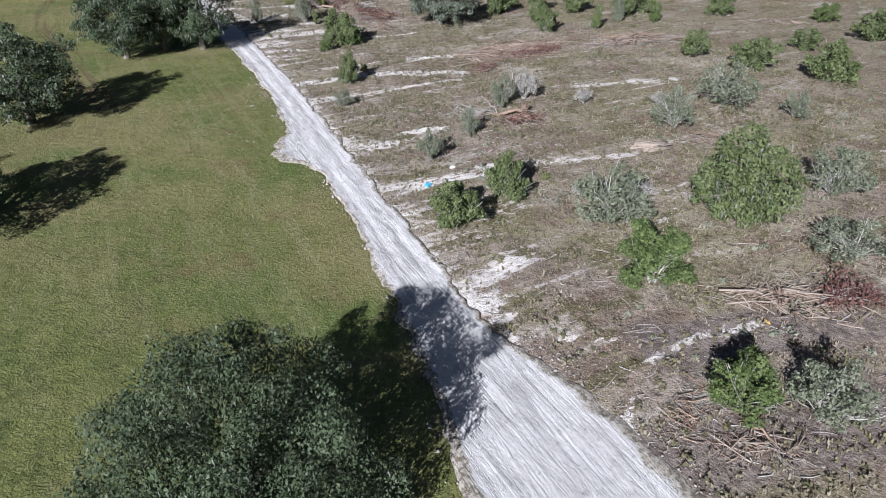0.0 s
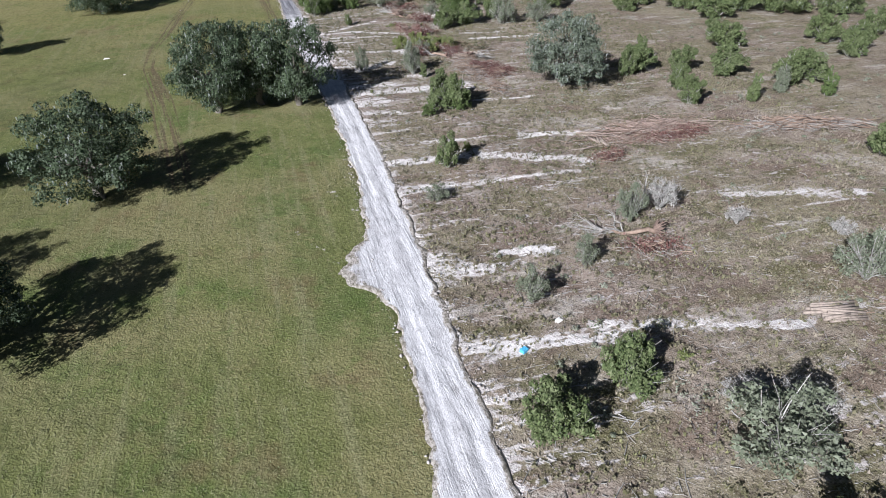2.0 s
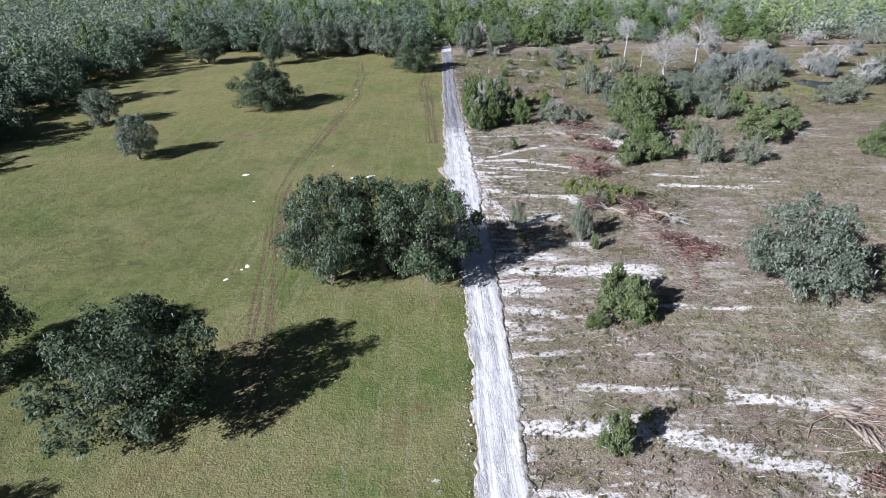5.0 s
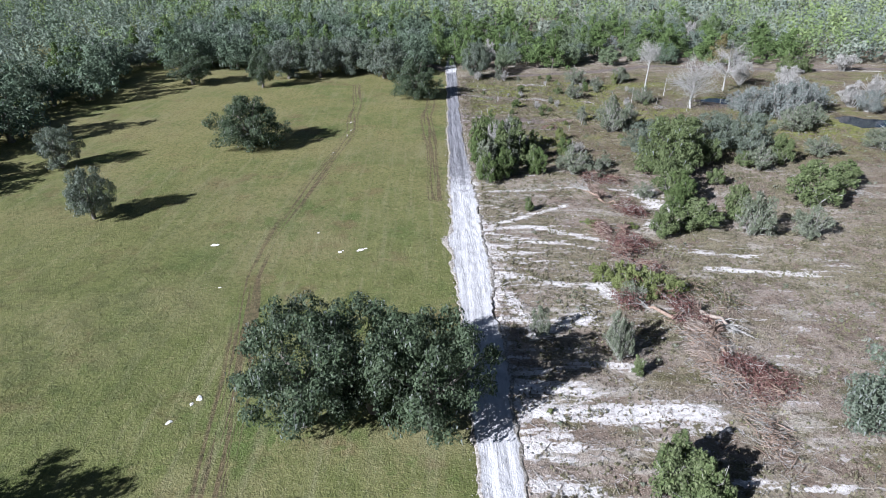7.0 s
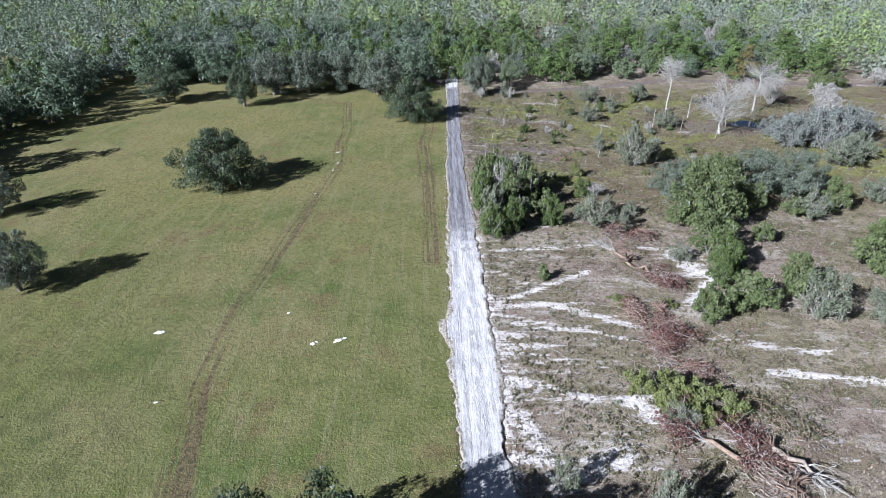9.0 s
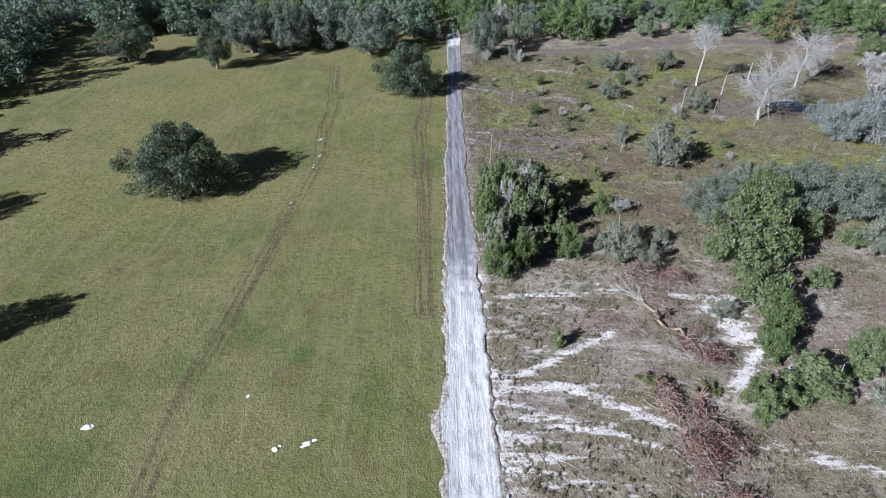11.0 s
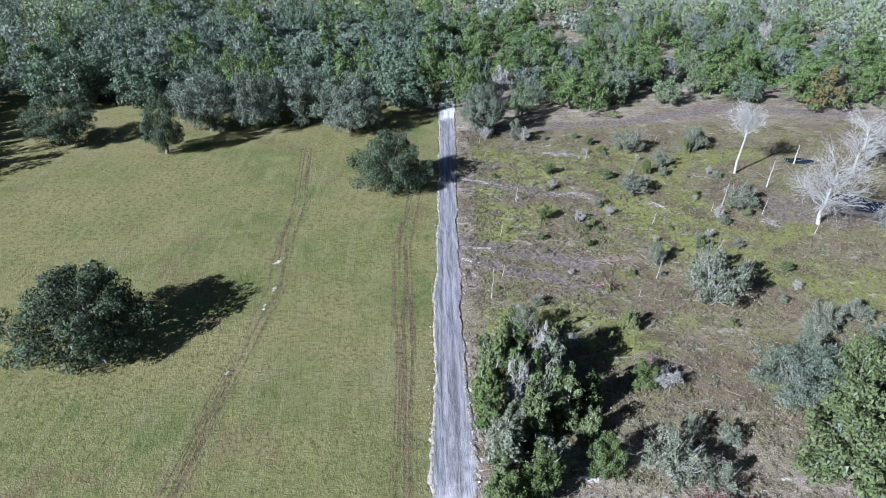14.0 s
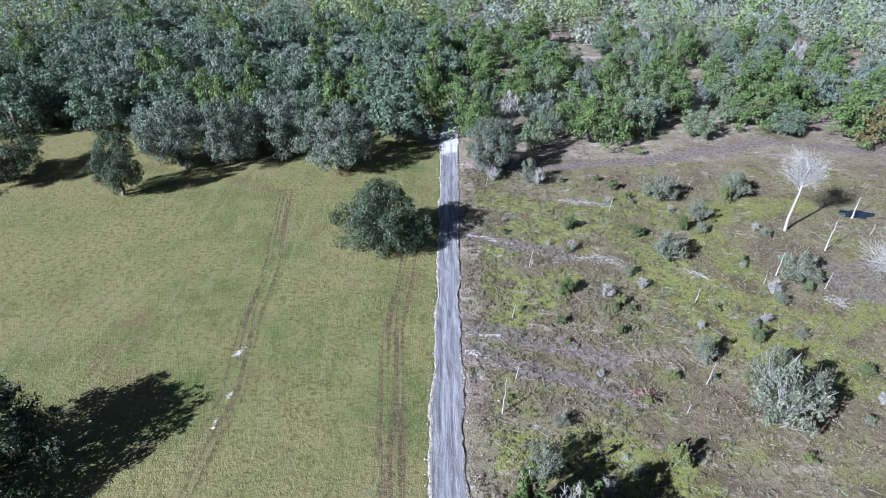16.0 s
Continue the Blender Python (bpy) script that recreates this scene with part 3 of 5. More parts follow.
def crown_clumps(rnd, n, r, lo, hi, tight=1.0):
    """Clumps (centre, radius) on the lobes of a broad, uneven crown."""
    ph = rnd.uniform(0, 6.28, 4)
    count = max(8, n // 3)
    middle, below, above = lo + 0.36 * (hi - lo), 0.36 * (hi - lo), 0.74 * (hi - lo)
    lobes = []
    for i in range(count):
        best, room = None, -1
        for _ in range(12):
            d = unit(rnd.normal(0, 1, 3) + (0, 0, 0.25))
            a = math.atan2(d[1], d[0])
            edge = 1 + 0.1 * math.sin(2 * a + ph[0]) + 0.1 * math.sin(3 * a + ph[1]) + 0.07 * math.sin(5 * a + ph[2])
            k = rnd.uniform(0.64, 0.84)
            q = np.array((d[0] * r * k * edge, d[1] * r * k * edge, middle + d[2] * k * (above if d[2] > 0 else below)))
            gap = min([np.linalg.norm(q - o[:3]) for o in lobes], default=9)
            if gap > room:
                best, room = q, gap
        lobes.append((*best, r * rnd.uniform(0.24, 0.36) * tight))
    out = []
    for x, y, z, size in lobes:
        out.append((x, y, z, size * 0.8))
        lift = np.array((x, y, (z - middle) * r / max(above, 1e-3)))
        for _ in range(4):
            d = unit(unit(lift + 1e-3) + rnd.normal(0, 0.9, 3) + (0, 0, 0.3))
            out.append((x + d[0] * size, y + d[1] * size, z + d[2] * size * 0.9, size * rnd.uniform(0.32, 0.6)))
    out.append((0, 0, middle, 0.66 * r))
    return np.array(out)


def crown_points(rnd, clumps, n, flat=0.75):
    """Leaf places and ways outwards over the clumps."""
    share = clumps[:, 3] ** 2
    share[-1] *= 0.9
    k = rnd.choice(len(clumps), n, p=share / share.sum())
    d = unit(rnd.normal(0, 1, (n, 3)) + (0, 0, 0.3))
    rad = clumps[k, 3] * rnd.uniform(0.68, 1.06, n) * (1 + 0.22 * np.sin(5 * d[:, 0] + k) * np.cos(4 * d[:, 1] + 2 * k))
    p = clumps[k, :3] + d * rad[:, None] * (1, 1, flat)
    return p, d


def oak_proto(seed, leaf, r=1.0, h=1.35, n=9000, clumps=46, size=0.05, moss=500, lo=0.28, bark=BARK, limbs=12):
    """A spreading oak of crown radius 1, to be scaled: trunk and limbs, crown, hanging moss."""
    rnd = np.random.default_rng(seed)
    c = crown_clumps(rnd, clumps, 0.86 * r, lo * h, 0.86 * h)
    p, d = crown_points(rnd, c, n)
    keep = p[:, 2] > 0.05 * h
    p, d = p[keep], d[keep]
    root = new("oak_tree")
    pieces = [tube(bend((0, 0, -0.03), (0.03, 0.02, 0.42 * h), 0, 5, rnd), np.linspace(0.085, 0.055, 5), 9)]
    for q in c[rnd.choice(len(c), limbs, replace=False)]:
        part("limb", mesh_of("limb", *tube(bend((0.02, 0.01, 0.3 * h * rnd.uniform(0.6, 1.2)), q[:3], 0.06, 5, rnd), np.linspace(0.034, 0.009, 5), 5), bark, True), root)
    part("trunk", mesh_of("trunk", *joined(pieces), bark, True), root)
    part("crown", mesh_of("crown", *leaves(p, d, size, rnd), leaf), root)
    if moss:
        q = p[rnd.choice(len(p), moss)] + rnd.normal(0, 0.02, (moss, 3))
        out = unit(q * (1, 1, 0))
        part("moss", mesh_of("moss", *leaves(q + out * 0.03, out, size * 0.9, rnd, 3.0, 2.6), MOSS), root, "grey hanging moss", "stuff")
    return root


def shrub_proto(seed, leaf, n=1500, clumps=14, size=0.13, h=1.3, stems=9, wood=GREY_TWIG, lo=0.1, twig=0.011):
    """A many-stemmed shrub of crown radius 1."""
    rnd = np.random.default_rng(seed)
    c = crown_clumps(rnd, clumps, 0.72, lo * h, 0.86 * h, 1.15)
    p, d = crown_points(rnd, c, n, 0.9)
    keep = p[:, 2] > 0.03
    root = new("shrub")
    pieces = []
    for i in range(stems):
        e = c[rnd.integers(len(c)), :3] * rnd.uniform(0.9, 1.25)
        s = bend((rnd.normal(0, 0.06), rnd.normal(0, 0.06), -0.05), e, 0.05, 4, rnd)
        pieces.append(tube(s, np.linspace(twig * 2, twig * 0.8, 4), 4))
        for _ in range(2):
            w = s[2] + rnd.normal(0, 0.28, 3) + (0, 0, 0.15)
            pieces.append(tube(np.array([s[1], (s[1] + w) / 2 + rnd.normal(0, 0.04, 3), w]), [twig, twig * 0.8, twig * 0.5], 3))
    part("stemwork", mesh_of("stemwork", *joined(pieces), wood, True), root, kind="stuff")
    part("foliage", mesh_of("foliage", *leaves(p[keep], d[keep], size, rnd), leaf), root)
    return root


def bare_proto(seed, wood, stems=22, twigs=10, h=1.5):
    """A leafless shrub of grey twigs."""
    rnd = np.random.default_rng(seed)
    root = new("bare_shrub")
    out = []
    for i in range(stems):
        a, s = rnd.uniform(0, 6.28), rnd.random() ** 0.6
        e = np.array((math.cos(a) * s, math.sin(a) * s, h * rnd.uniform(0.55, 1.0) * (1.05 - 0.4 * s)))
        stem = bend((rnd.normal(0, 0.07), rnd.normal(0, 0.07), -0.05), e, 0.08, 5, rnd)
        out.append(tube(stem, np.linspace(0.03, 0.008, 5), 4))
        for _ in range(twigs):
            q = stem[rnd.integers(2, 5)]
            w = q + unit(rnd.normal(0, 1, 3) + (0, 0, 0.6)) * rnd.uniform(0.15, 0.38)
            out.append(tube(np.array([q, (q + w) / 2 + rnd.normal(0, 0.02, 3), w]), [0.011, 0.009, 0.006], 3))
    part("twigwork", mesh_of("twigwork", *joined(out), wood, True), root, kind="stuff")
    c = crown_clumps(rnd, 24, 0.72, 0.3 * h, 0.85 * h, 1.2)
    p, d = crown_points(rnd, c, 1300)
    part("twig_haze", mesh_of("twig_haze", *leaves(p, d, 0.035, rnd, -0.8, 5.0), wood), root, kind="stuff")
    return root


def pine_proto(seed, leaf, n=4000, size=0.072):
    """A narrow upright tree: height 2.6, crown radius about 0.8."""
    rnd = np.random.default_rng(seed)
    z = np.sort(rnd.uniform(0.28, 2.45, 56))
    c = np.array([(rnd.normal(0, 0.3) * (2.75 - q), rnd.normal(0, 0.3) * (2.75 - q), q, (0.3 - 0.15 * abs((q - 1.0) / 1.5)) * rnd.uniform(0.7, 1.2)) for q in z])
    p, d = crown_points(rnd, c, n, 0.8)
    root = new("pine_tree")
    part("trunk", mesh_of("trunk", *tube(bend((0, 0, -0.05), (0.03, 0, 2.3), 0, 5, rnd), np.linspace(0.06, 0.02, 5), 6), BARK, True), root)
    part("crown", mesh_of("crown", *leaves(p, d, size, rnd), leaf), root)
    return root


def sapling_proto(seed, leaf, n=4200, size=0.075):
    """A slender bushy tree of several leaning leaders: height 2.4, crown radius 1."""
    rnd = np.random.default_rng(seed)
    root = new("sapling")
    pieces, c = [], []
    for i in range(5):
        a, q = rnd.uniform(0, 6.28), rnd.uniform(0.1, 0.55)
        top = np.array((math.cos(a) * q, math.sin(a) * q, rnd.uniform(1.5, 2.3)))
        stem = bend((rnd.normal(0, 0.06), rnd.normal(0, 0.06), -0.05), top, 0.03, 6, rnd)
        pieces.append(tube(stem, np.linspace(0.045, 0.012, 6), 5))
        for t in np.linspace(0.14, 1.0, 11):
            p = np.array([np.interp(t, np.linspace(0, 1, 6), stem[:, k]) for k in range(3)])
            b = rnd.uniform(0, 6.28)
            reach = 0.55 * (1.1 - t) ** 0.7 * rnd.uniform(0.5, 1.1)
            e = p + np.array((math.cos(b) * reach, math.sin(b) * reach, 0.12))
            pieces.append(tube(np.array([p, (p + e) / 2, e]), [0.014, 0.011, 0.006], 3))
            c.append((*e, rnd.uniform(0.13, 0.26) * (1.25 - 0.6 * t)))
    c.append((0, 0, 0.9, 0.3))
    p, d = crown_points(rnd, np.array(c), n, 1.15)
    keep = p[:, 2] > 0.03
    part("stemwork", mesh_of("stemwork", *joined([(v, f) for v, f in pieces]), GREY_TWIG, True), root, kind="stuff")
    part("foliage", mesh_of("foliage", *leaves(p[keep], d[keep], size, rnd, -0.4, 1.8), leaf), root)
    return root


class Kind:
    """Prototypes that are set down one by one; the first use of each is the prototype itself."""

    def __init__(self, roots, name, category, grow=1.0):
        self.grow = grow
        self.roots, self.used, self.name, self.category, self.n = roots, [None] * len(roots), name, category, 0

    def put(self, x, y, radius, height, label, turn=None, group="", rnd=rng, which=None):
        i = self.n % len(self.roots) if which is None else which
        self.n += 1
        turn = rnd.uniform(0, 360) if turn is None else turn
        z = float(land(np.array([x]), np.array([y]))[0])
        m = pose(x, y, z, 0, 0, turn) @ Matrix.Diagonal((radius * self.grow, radius * self.grow, height, 1))
        if self.used[i] is None:
            ob = self.roots[i]
            ob.name = self.name
            ob.matrix_basis = m
            self.used[i] = True
        else:
            src = self.roots[i]
            ob = copy_thing(src, m @ Matrix.Diagonal([1 / s for s in src.scale]).to_4x4())
            ob.name = self.name
        return tagged(ob, label, self.category, group or " ")


near_oak = Kind([oak_proto(17, OAK, n=95000, clumps=110, size=0.0145, moss=1200, lo=0.1)], "oak_tree", "tree", 1.0)
oaks = Kind([oak_proto(q, OAK, n=25000, clumps=c, size=0.028, moss=700, lo=w, h=hh) for q, c, w, hh in ((11, 84, 0.1, 1.75), (12, 76, 0.1, 1.75), (13, 80, 0.06, 1.3), (15, 84, 0.06, 1.3))], "oak_tree", "tree", 1.0)
mossy = Kind([oak_proto(s, OAK_GREY, n=20000, clumps=72, size=0.03, moss=1400, lo=0.1, h=1.6) for s in (21, 22)], "mossy_oak_tree", "tree", 1.0)
green_shrubs = Kind([shrub_proto(s, SHRUB, 6500, 40, 0.052) for s in (31, 32, 33)], "green_shrub", "shrub", 1.15)
scrub_oaks = Kind([oak_proto(s, SHRUB, n=15000, clumps=72, size=0.037, moss=300, lo=0.05, h=q) for s, q in ((91, 1.3), (92, 2.2), (93, 2.2))], "scrub_oak", "tree")
bright_shrubs = Kind([shrub_proto(s, SHRUB_BRIGHT, 8000, 44, 0.043) for s in (36, 37)], "bright_green_shrub", "shrub", 1.15)
pale_shrubs = Kind([shrub_proto(s, SHRUB_PALE, 4500, 38, 0.046, stems=26, twig=0.008) for s in (41, 42, 43)], "pale_shrub", "shrub", 1.12)
saplings = Kind([sapling_proto(s, m) for s, m in ((46, SHRUB), (47, SHRUB_BRIGHT), (48, SHRUB), (49, SHRUB_PALE))], "sapling", "sapling")
bare_shrubs = Kind([bare_proto(s, GREY_TWIG) for s in (51, 52, 53)], "bare_shrub", "shrub")
grey_thickets = Kind([shrub_proto(s, GREY_LEAF, 6500, 52, 0.04, stems=34, twig=0.007) for s in (54, 55)], "grey_thicket", "shrub", 1.1)
yellow_shrubs = Kind([shrub_proto(s, YELLOW, 2400, 24, 0.07, h=0.9) for s in (56, 57)], "yellow_shrub", "shrub")
wood_oaks = Kind([oak_proto(s, m, n=4200, clumps=56, size=0.056, moss=k, h=1.6, lo=0.1, limbs=0) for s, m, k in ((61, HAZY_OAK, 60), (62, HAZY_OAK, 60), (63, HAZY_GREY, 120), (64, HAZY_GREEN, 20))], "woodland_oak", "tree")
pines = Kind([pine_proto(s, PINE) for s in (71, 72, 73)], "pine_tree", "tree")
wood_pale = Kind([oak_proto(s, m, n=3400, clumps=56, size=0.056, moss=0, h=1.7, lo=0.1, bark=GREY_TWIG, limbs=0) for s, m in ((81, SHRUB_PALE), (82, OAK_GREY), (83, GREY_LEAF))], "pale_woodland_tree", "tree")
cypress = Kind([pine_proto(75, CYPRESS)], "cypress_tree", "tree")

# ---------------------------------------------------------------- pasture oaks: x, y, crown radius, height
OAK_LABEL = "broad dark green live oak hung with grey moss in mown pasture"
near_oak.put(0.6, 19.9, 6.3, 10.5 / 1.18, OAK_LABEL, 40, "pasture oaks")
FIELD_OAKS = [(-9.8, 86.6, 7.2, 11.0), (-28.0, 93.2, 6.6, 11.0), (-15.8, 60.6, 6.2, 9.5), (-28.2, 68.0, 6.0, 9.5), (2.8, 111.5, 6.4, 13.0), (9.2, 113.2, 6.2, 12.2), (14.6, 111.0, 6.2, 12.6), (-24.4, 199.6, 8.2, 9.6), (10.7, 245.2, 7.2, 9.6), (-59.5, 265.0, 7.2, 10.5), (-36.5, 260.5, 4.4, 12.0)]
for x, y, r, h in FIELD_OAKS:
    tall = h / r > 1.45
    oaks.put(x, y, r, h / (1.62 if tall else 1.18), OAK_LABEL, group="pasture oaks", which=(len(bpy.data.objects) + int(10 * r)) % 2 + (0 if tall else 2))
for x, y, r, h in [(-79, 204, 9.5, 13), (-81, 246, 9.5, 13), (-76, 176, 6.5, 11), (-70, 288, 9, 13), (-92, 226, 10, 14), (-90, 190, 9.5, 13), (-84, 160, 9, 13), (-88, 262, 9, 13), (-100, 210, 10, 14)]:
    wood_oaks.put(x, y, r, h / 1.4, "dark live oak at the edge of the mown pasture", group="woodland trees", which=int(rng.integers(0, 2)))
for x, y, r, h in [(-40.0, 160.5, 4.2, 8.0), (-58.5, 186.5, 4.4, 8.0), (56.3, 106.6, 6.6, 10.5), (-31.0, 274.0, 7.2, 12.0), (-21.0, 275.0, 6.8, 12.0), (-11.5, 280.0, 7.0, 12.0), (0.0, 273.5, 8.0, 12.0), (29.5, 272.5, 5.0, 11.0), (74.0, 193.0, 5.4, 8.0), (81.0, 191.0, 5.4, 8.4), (59.5, 190.5, 5.0, 7.0)]:
    mossy.put(x, y, r, h / 1.45, "grey-green oak with moss-covered limbs standing alone on open ground", group="mossy oaks")

# ---------------------------------------------------------------- shrubs of the cleared land: x, y, width, height
GREEN = [(28.9, 82.0, 3.0, 4.4), (22.6, 41.0, 5.0, 4.2), (29.4, 43.4, 4.4, 4.6), (79.5, 68, 4.8, 4.2), (82.5, 59.5, 6.9, 4.5), (87, 50.5, 7.6, 5.5), (34.8, 103, 5.2, 5.4), (69.5, 92, 4.4, 4.4), (84.5, 103, 7.0, 5.0), (94, 96, 7.7, 5), (71.5, 109, 6, 4.6), (36.0, 101.3, 4.6, 5.2), (68.5, 107.3, 3.8, 5), (57, 169.4, 7.4, 6.5)]
for x, y, w, h in GREEN:
    green_shrubs.put(x, y, w / 2, h / 1.3, "dense dark green scrub oak shrub on cleared sandy ground", group="scrub shrubs")
for x, y, w, h in [(45.0, 30.5, 9.0, 7.0), (60, 179.5, 13, 9.6), (66, 189.5, 10, 8.0), (112, 152, 12, 8), (121, 146, 13, 8.5), (130, 140, 13, 8.5), (126, 155, 12, 8), (138, 150, 12, 8), (140, 134, 11, 8)]:
    slim = h / w > 1.05
    scrub_oaks.put(x, y, w / 2, h / (2.0 if slim else 1.18), "dense dark green scrub oak with low branches", group="scrub oaks", which=int(rng.integers(1, 3)) if slim else 0)
GREEN_B = [(56.5, 154.7, 7.5, 5), (50.6, 152.2, 5.2, 4.5), (79.5, 164, 9, 7.5), (64, 158, 5.5, 6), (66.9, 173.5, 4.1, 3.2), (78, 106, 5, 4.5), (72, 98, 4, 4), (106, 86, 6, 4.5), (98, 62, 5, 3.5), (112, 60, 7, 5), (70, 184.5, 5, 5.5), (85, 185.5, 5, 6), (77, 183.5, 4.4, 3.4), (96, 118, 8, 5), (110, 140, 9, 6), (118, 108, 7, 5)]
for x, y, w, h in GREEN_B:
    green_shrubs.put(x, y, w / 2, h / 1.3, "dense dark green scrub oak shrub on cleared sandy ground", group="scrub shrubs")
for x, y, w, h in [(111.9, 104, 5.3, 5), (99.6, 126.6, 3.3, 3.6), (96.4, 154.5, 6.2, 5), (117, 115, 7.6, 6), (130, 115.5, 5.4, 5.6), (89.5, 94.6, 5.4, 5.4), (104, 160, 7, 5), (90, 172, 6, 5)]:
    green_shrubs.put(x, y, w / 2, h / 1.3, "dense grey-green scrub oak on open scrub land", group="scrub shrubs")
for x, y, w, h in [(31.6, 27.0, 6.8, 4.6), (26.9, 15.0, 4.8, 3.6), (37, 100.6, 3.2, 2.6), (57.5, 165, 5.5, 5.5), (55, 160, 4.5, 5), (37.8, 232.9, 2.8, 2.2), (42.8, 192.2, 4.0, 3.8), (25.2, 175.2, 5.0, 5.2), (35.2, 180.4, 4.2, 5.0), (28.6, 178.0, 5.0, 5.6), (118.5, 72.5, 5.5, 3.2), (32, 100, 2.6, 1.8)]:
    bright_shrubs.put(x, y, w / 2, h / 1.3, "bright green leafy bush on brown cleared ground", group="bright bushes")
PALE = [(27.0, 125.4, 2.6, 4.2), (35.0, 122.4, 3.6, 5.0), (35.0, 35.4, 7.6, 5), (30.6, 12.3, 4.8, 4), (55.6, 48.3, 5, 4.6), (66.5, 50.5, 7.6, 5.5), (57, 29.5, 6.2, 4.4), (71, 43.8, 3.7, 3.2), (27.4, 54.6, 2.9, 3.2), (34, 58, 2.5, 3.2), (42.3, 64, 3.2, 4), (42, 180, 6.6, 5.5), (64.2, 152, 6.2, 7), (72.2, 151, 5.8, 5), (79.4, 182, 6, 5.5), (29.9, 201.5, 4.2, 5), (57, 208.8, 8.0, 8.2), (30.4, 189.2, 5.6, 6.6), (52.3, 219, 3.4, 4), (55.2, 242.5, 5.6, 4.5)]
for x, y, w, h in PALE:
    pale_shrubs.put(x, y, w / 2, h / 1.3, "sparse grey-green shrub with pale twiggy stems", group="pale shrubs")
PALE_B = [(60.2, 263, 7, 5), (74.4, 264.5, 6, 5), (69.4, 202.5, 4.5, 4.2), (73.3, 237.4, 7, 4.5), (36.8, 268.8, 3.4, 5), (34.9, 120.6, 2.6, 5.2), (40.0, 133.2, 3.6, 2.6), (25.2, 74.6, 2.9, 1.8), (46, 178.3, 4.6, 3.5), (51.9, 167.3, 3.5, 3), (46, 32, 6, 3.5), (48, 22, 6, 3), (100, 208, 9, 6), (112, 194, 9, 5), (96, 190, 7, 4), (106, 213, 8, 6), (120, 200, 9, 6), (128, 186, 8, 5), (118, 176, 7, 5), (134, 200, 8, 6)]
for x, y, w, h in PALE_B:
    pale_shrubs.put(x, y, w / 2, h / 1.3, "sparse grey-green shrub with pale twiggy stems", group="pale shrubs")
for x, y, w, h in [(31.1, 161.9, 2.6, 2.6), (60.6, 251.3, 2.4, 3.4), (36, 118, 2, 2.5), (86, 92, 3, 4.5), (79, 90, 3, 4.5), (91, 88, 3, 4.4), (75, 114, 3, 5)]:
    saplings.put(x, y, w / 2, h / 2.4, "slender young green tree on bare cleared ground", group="saplings")
for x, y, w, h in [(46.2, 64.8, 4.2, 3.6), (45.2, 192, 3.6, 3), (128, 232, 9, 7), (110.5, 260, 8, 8), (118, 246, 9, 7), (133, 214, 9, 7), (140, 240, 9, 7), (126, 262, 9, 6), (52, 60, 3, 2), (60, 55, 3, 1.6), (40, 38, 4, 2), (36, 40, 4, 1.6)]:
    bare_shrubs.put(x, y, w / 2, h / 1.5, "leafless pale grey thicket of fine twigs", group="bare thickets")
for x, y, w, h in [(37.4, 138.2, 4.6, 2.6), (40.2, 137.4, 5.2, 3.0), (43.0, 136.4, 5.2, 2.8), (45.4, 134.2, 4.4, 2.4), (39.8, 135.4, 4.2, 2.2), (42.0, 133.6, 3.6, 2.0), (34.9, 44.6, 1.4, 0.6), (32.5, 85.6, 1.6, 1.2), (26, 112.5, 0.9, 0.5), (40, 156, 4, 0.9), (44, 203, 3.2, 3.0), (72, 262, 3, 3), (46, 155, 3, 0.8)]:
    yellow_shrubs.put(x, y, w / 2, h / 0.9, "low yellow-green leafy bush on brown ground", group="yellow bushes")
# wet meadow and roadside thicket
for x, y, w, h in [(25.6, 181.5, 5.2, 7.5), (24.6, 177.2, 4.6, 5.5), (24.4, 186.0, 5.4, 8.6), (28.6, 184.0, 5.8, 8.8), (30.4, 180.4, 4.2, 5.6), (32.2, 186.5, 6.4, 9.2), (28.0, 190.0, 6.0, 9.2), (24.8, 191.5, 5.4, 9.0), (32.0, 191.5, 6.0, 8.8), (35.4, 188.6, 4.8, 6.6), (27.6, 195.5, 5.4, 8.2), (32.4, 195.0, 4.8, 8.0), (26.6, 184.0, 4.0, 6.0), (34.6, 184.6, 3.6, 5.0)]:
    saplings.put(x, y, w / 2, h / 2.4, "bushy young green tree in a roadside thicket", group="thicket trees")
for x, y, w, h in [(57.9, 214.3, 4.2, 6.0), (62.0, 211.5, 4.0, 5.2), (67.8, 201.3, 4.6, 3.2), (74.9, 205.0, 4.4, 3.0), (76.0, 267.1, 4.0, 4.0), (49.3, 183.9, 3.2, 2.6), (45.8, 184.9, 2.6, 3.0), (64.5, 255.0, 4.2, 3.6)]:
    pale_shrubs.put(x, y, w / 2, h / 1.3, "sparse grey-green shrub on wet open meadow", group="meadow shrubs")
for x, y, w, h in [(43.3, 231.9, 2.6, 2.2), (30.0, 269.4, 3.0, 3.0), (38.3, 267.7, 3.2, 3.4), (27.4, 187.8, 3.6, 8.6), (31.0, 193.6, 3.6, 8.6)]:
    bare_shrubs.put(x, y, w / 2, h / 1.5, "leafless pale grey thicket of fine twigs", group="bare thickets")
for x, y, w, h in [(95.5, 221, 9.5, 8), (103, 219.5, 11, 9.5), (110, 223, 10, 9), (104, 227, 10, 8), (116, 228, 9, 7), (129, 226, 8, 6), (96, 229, 7, 5)]:
    grey_thickets.put(x, y, w / 2, h / 1.3, "rounded silvery grey thicket beside a dark pool", group="grey thickets")
yellow_shrubs.put(42.7, 192.0, 1.5, 2.0, "yellow-green leafy bush beside grey twigs", group="yellow bushes")


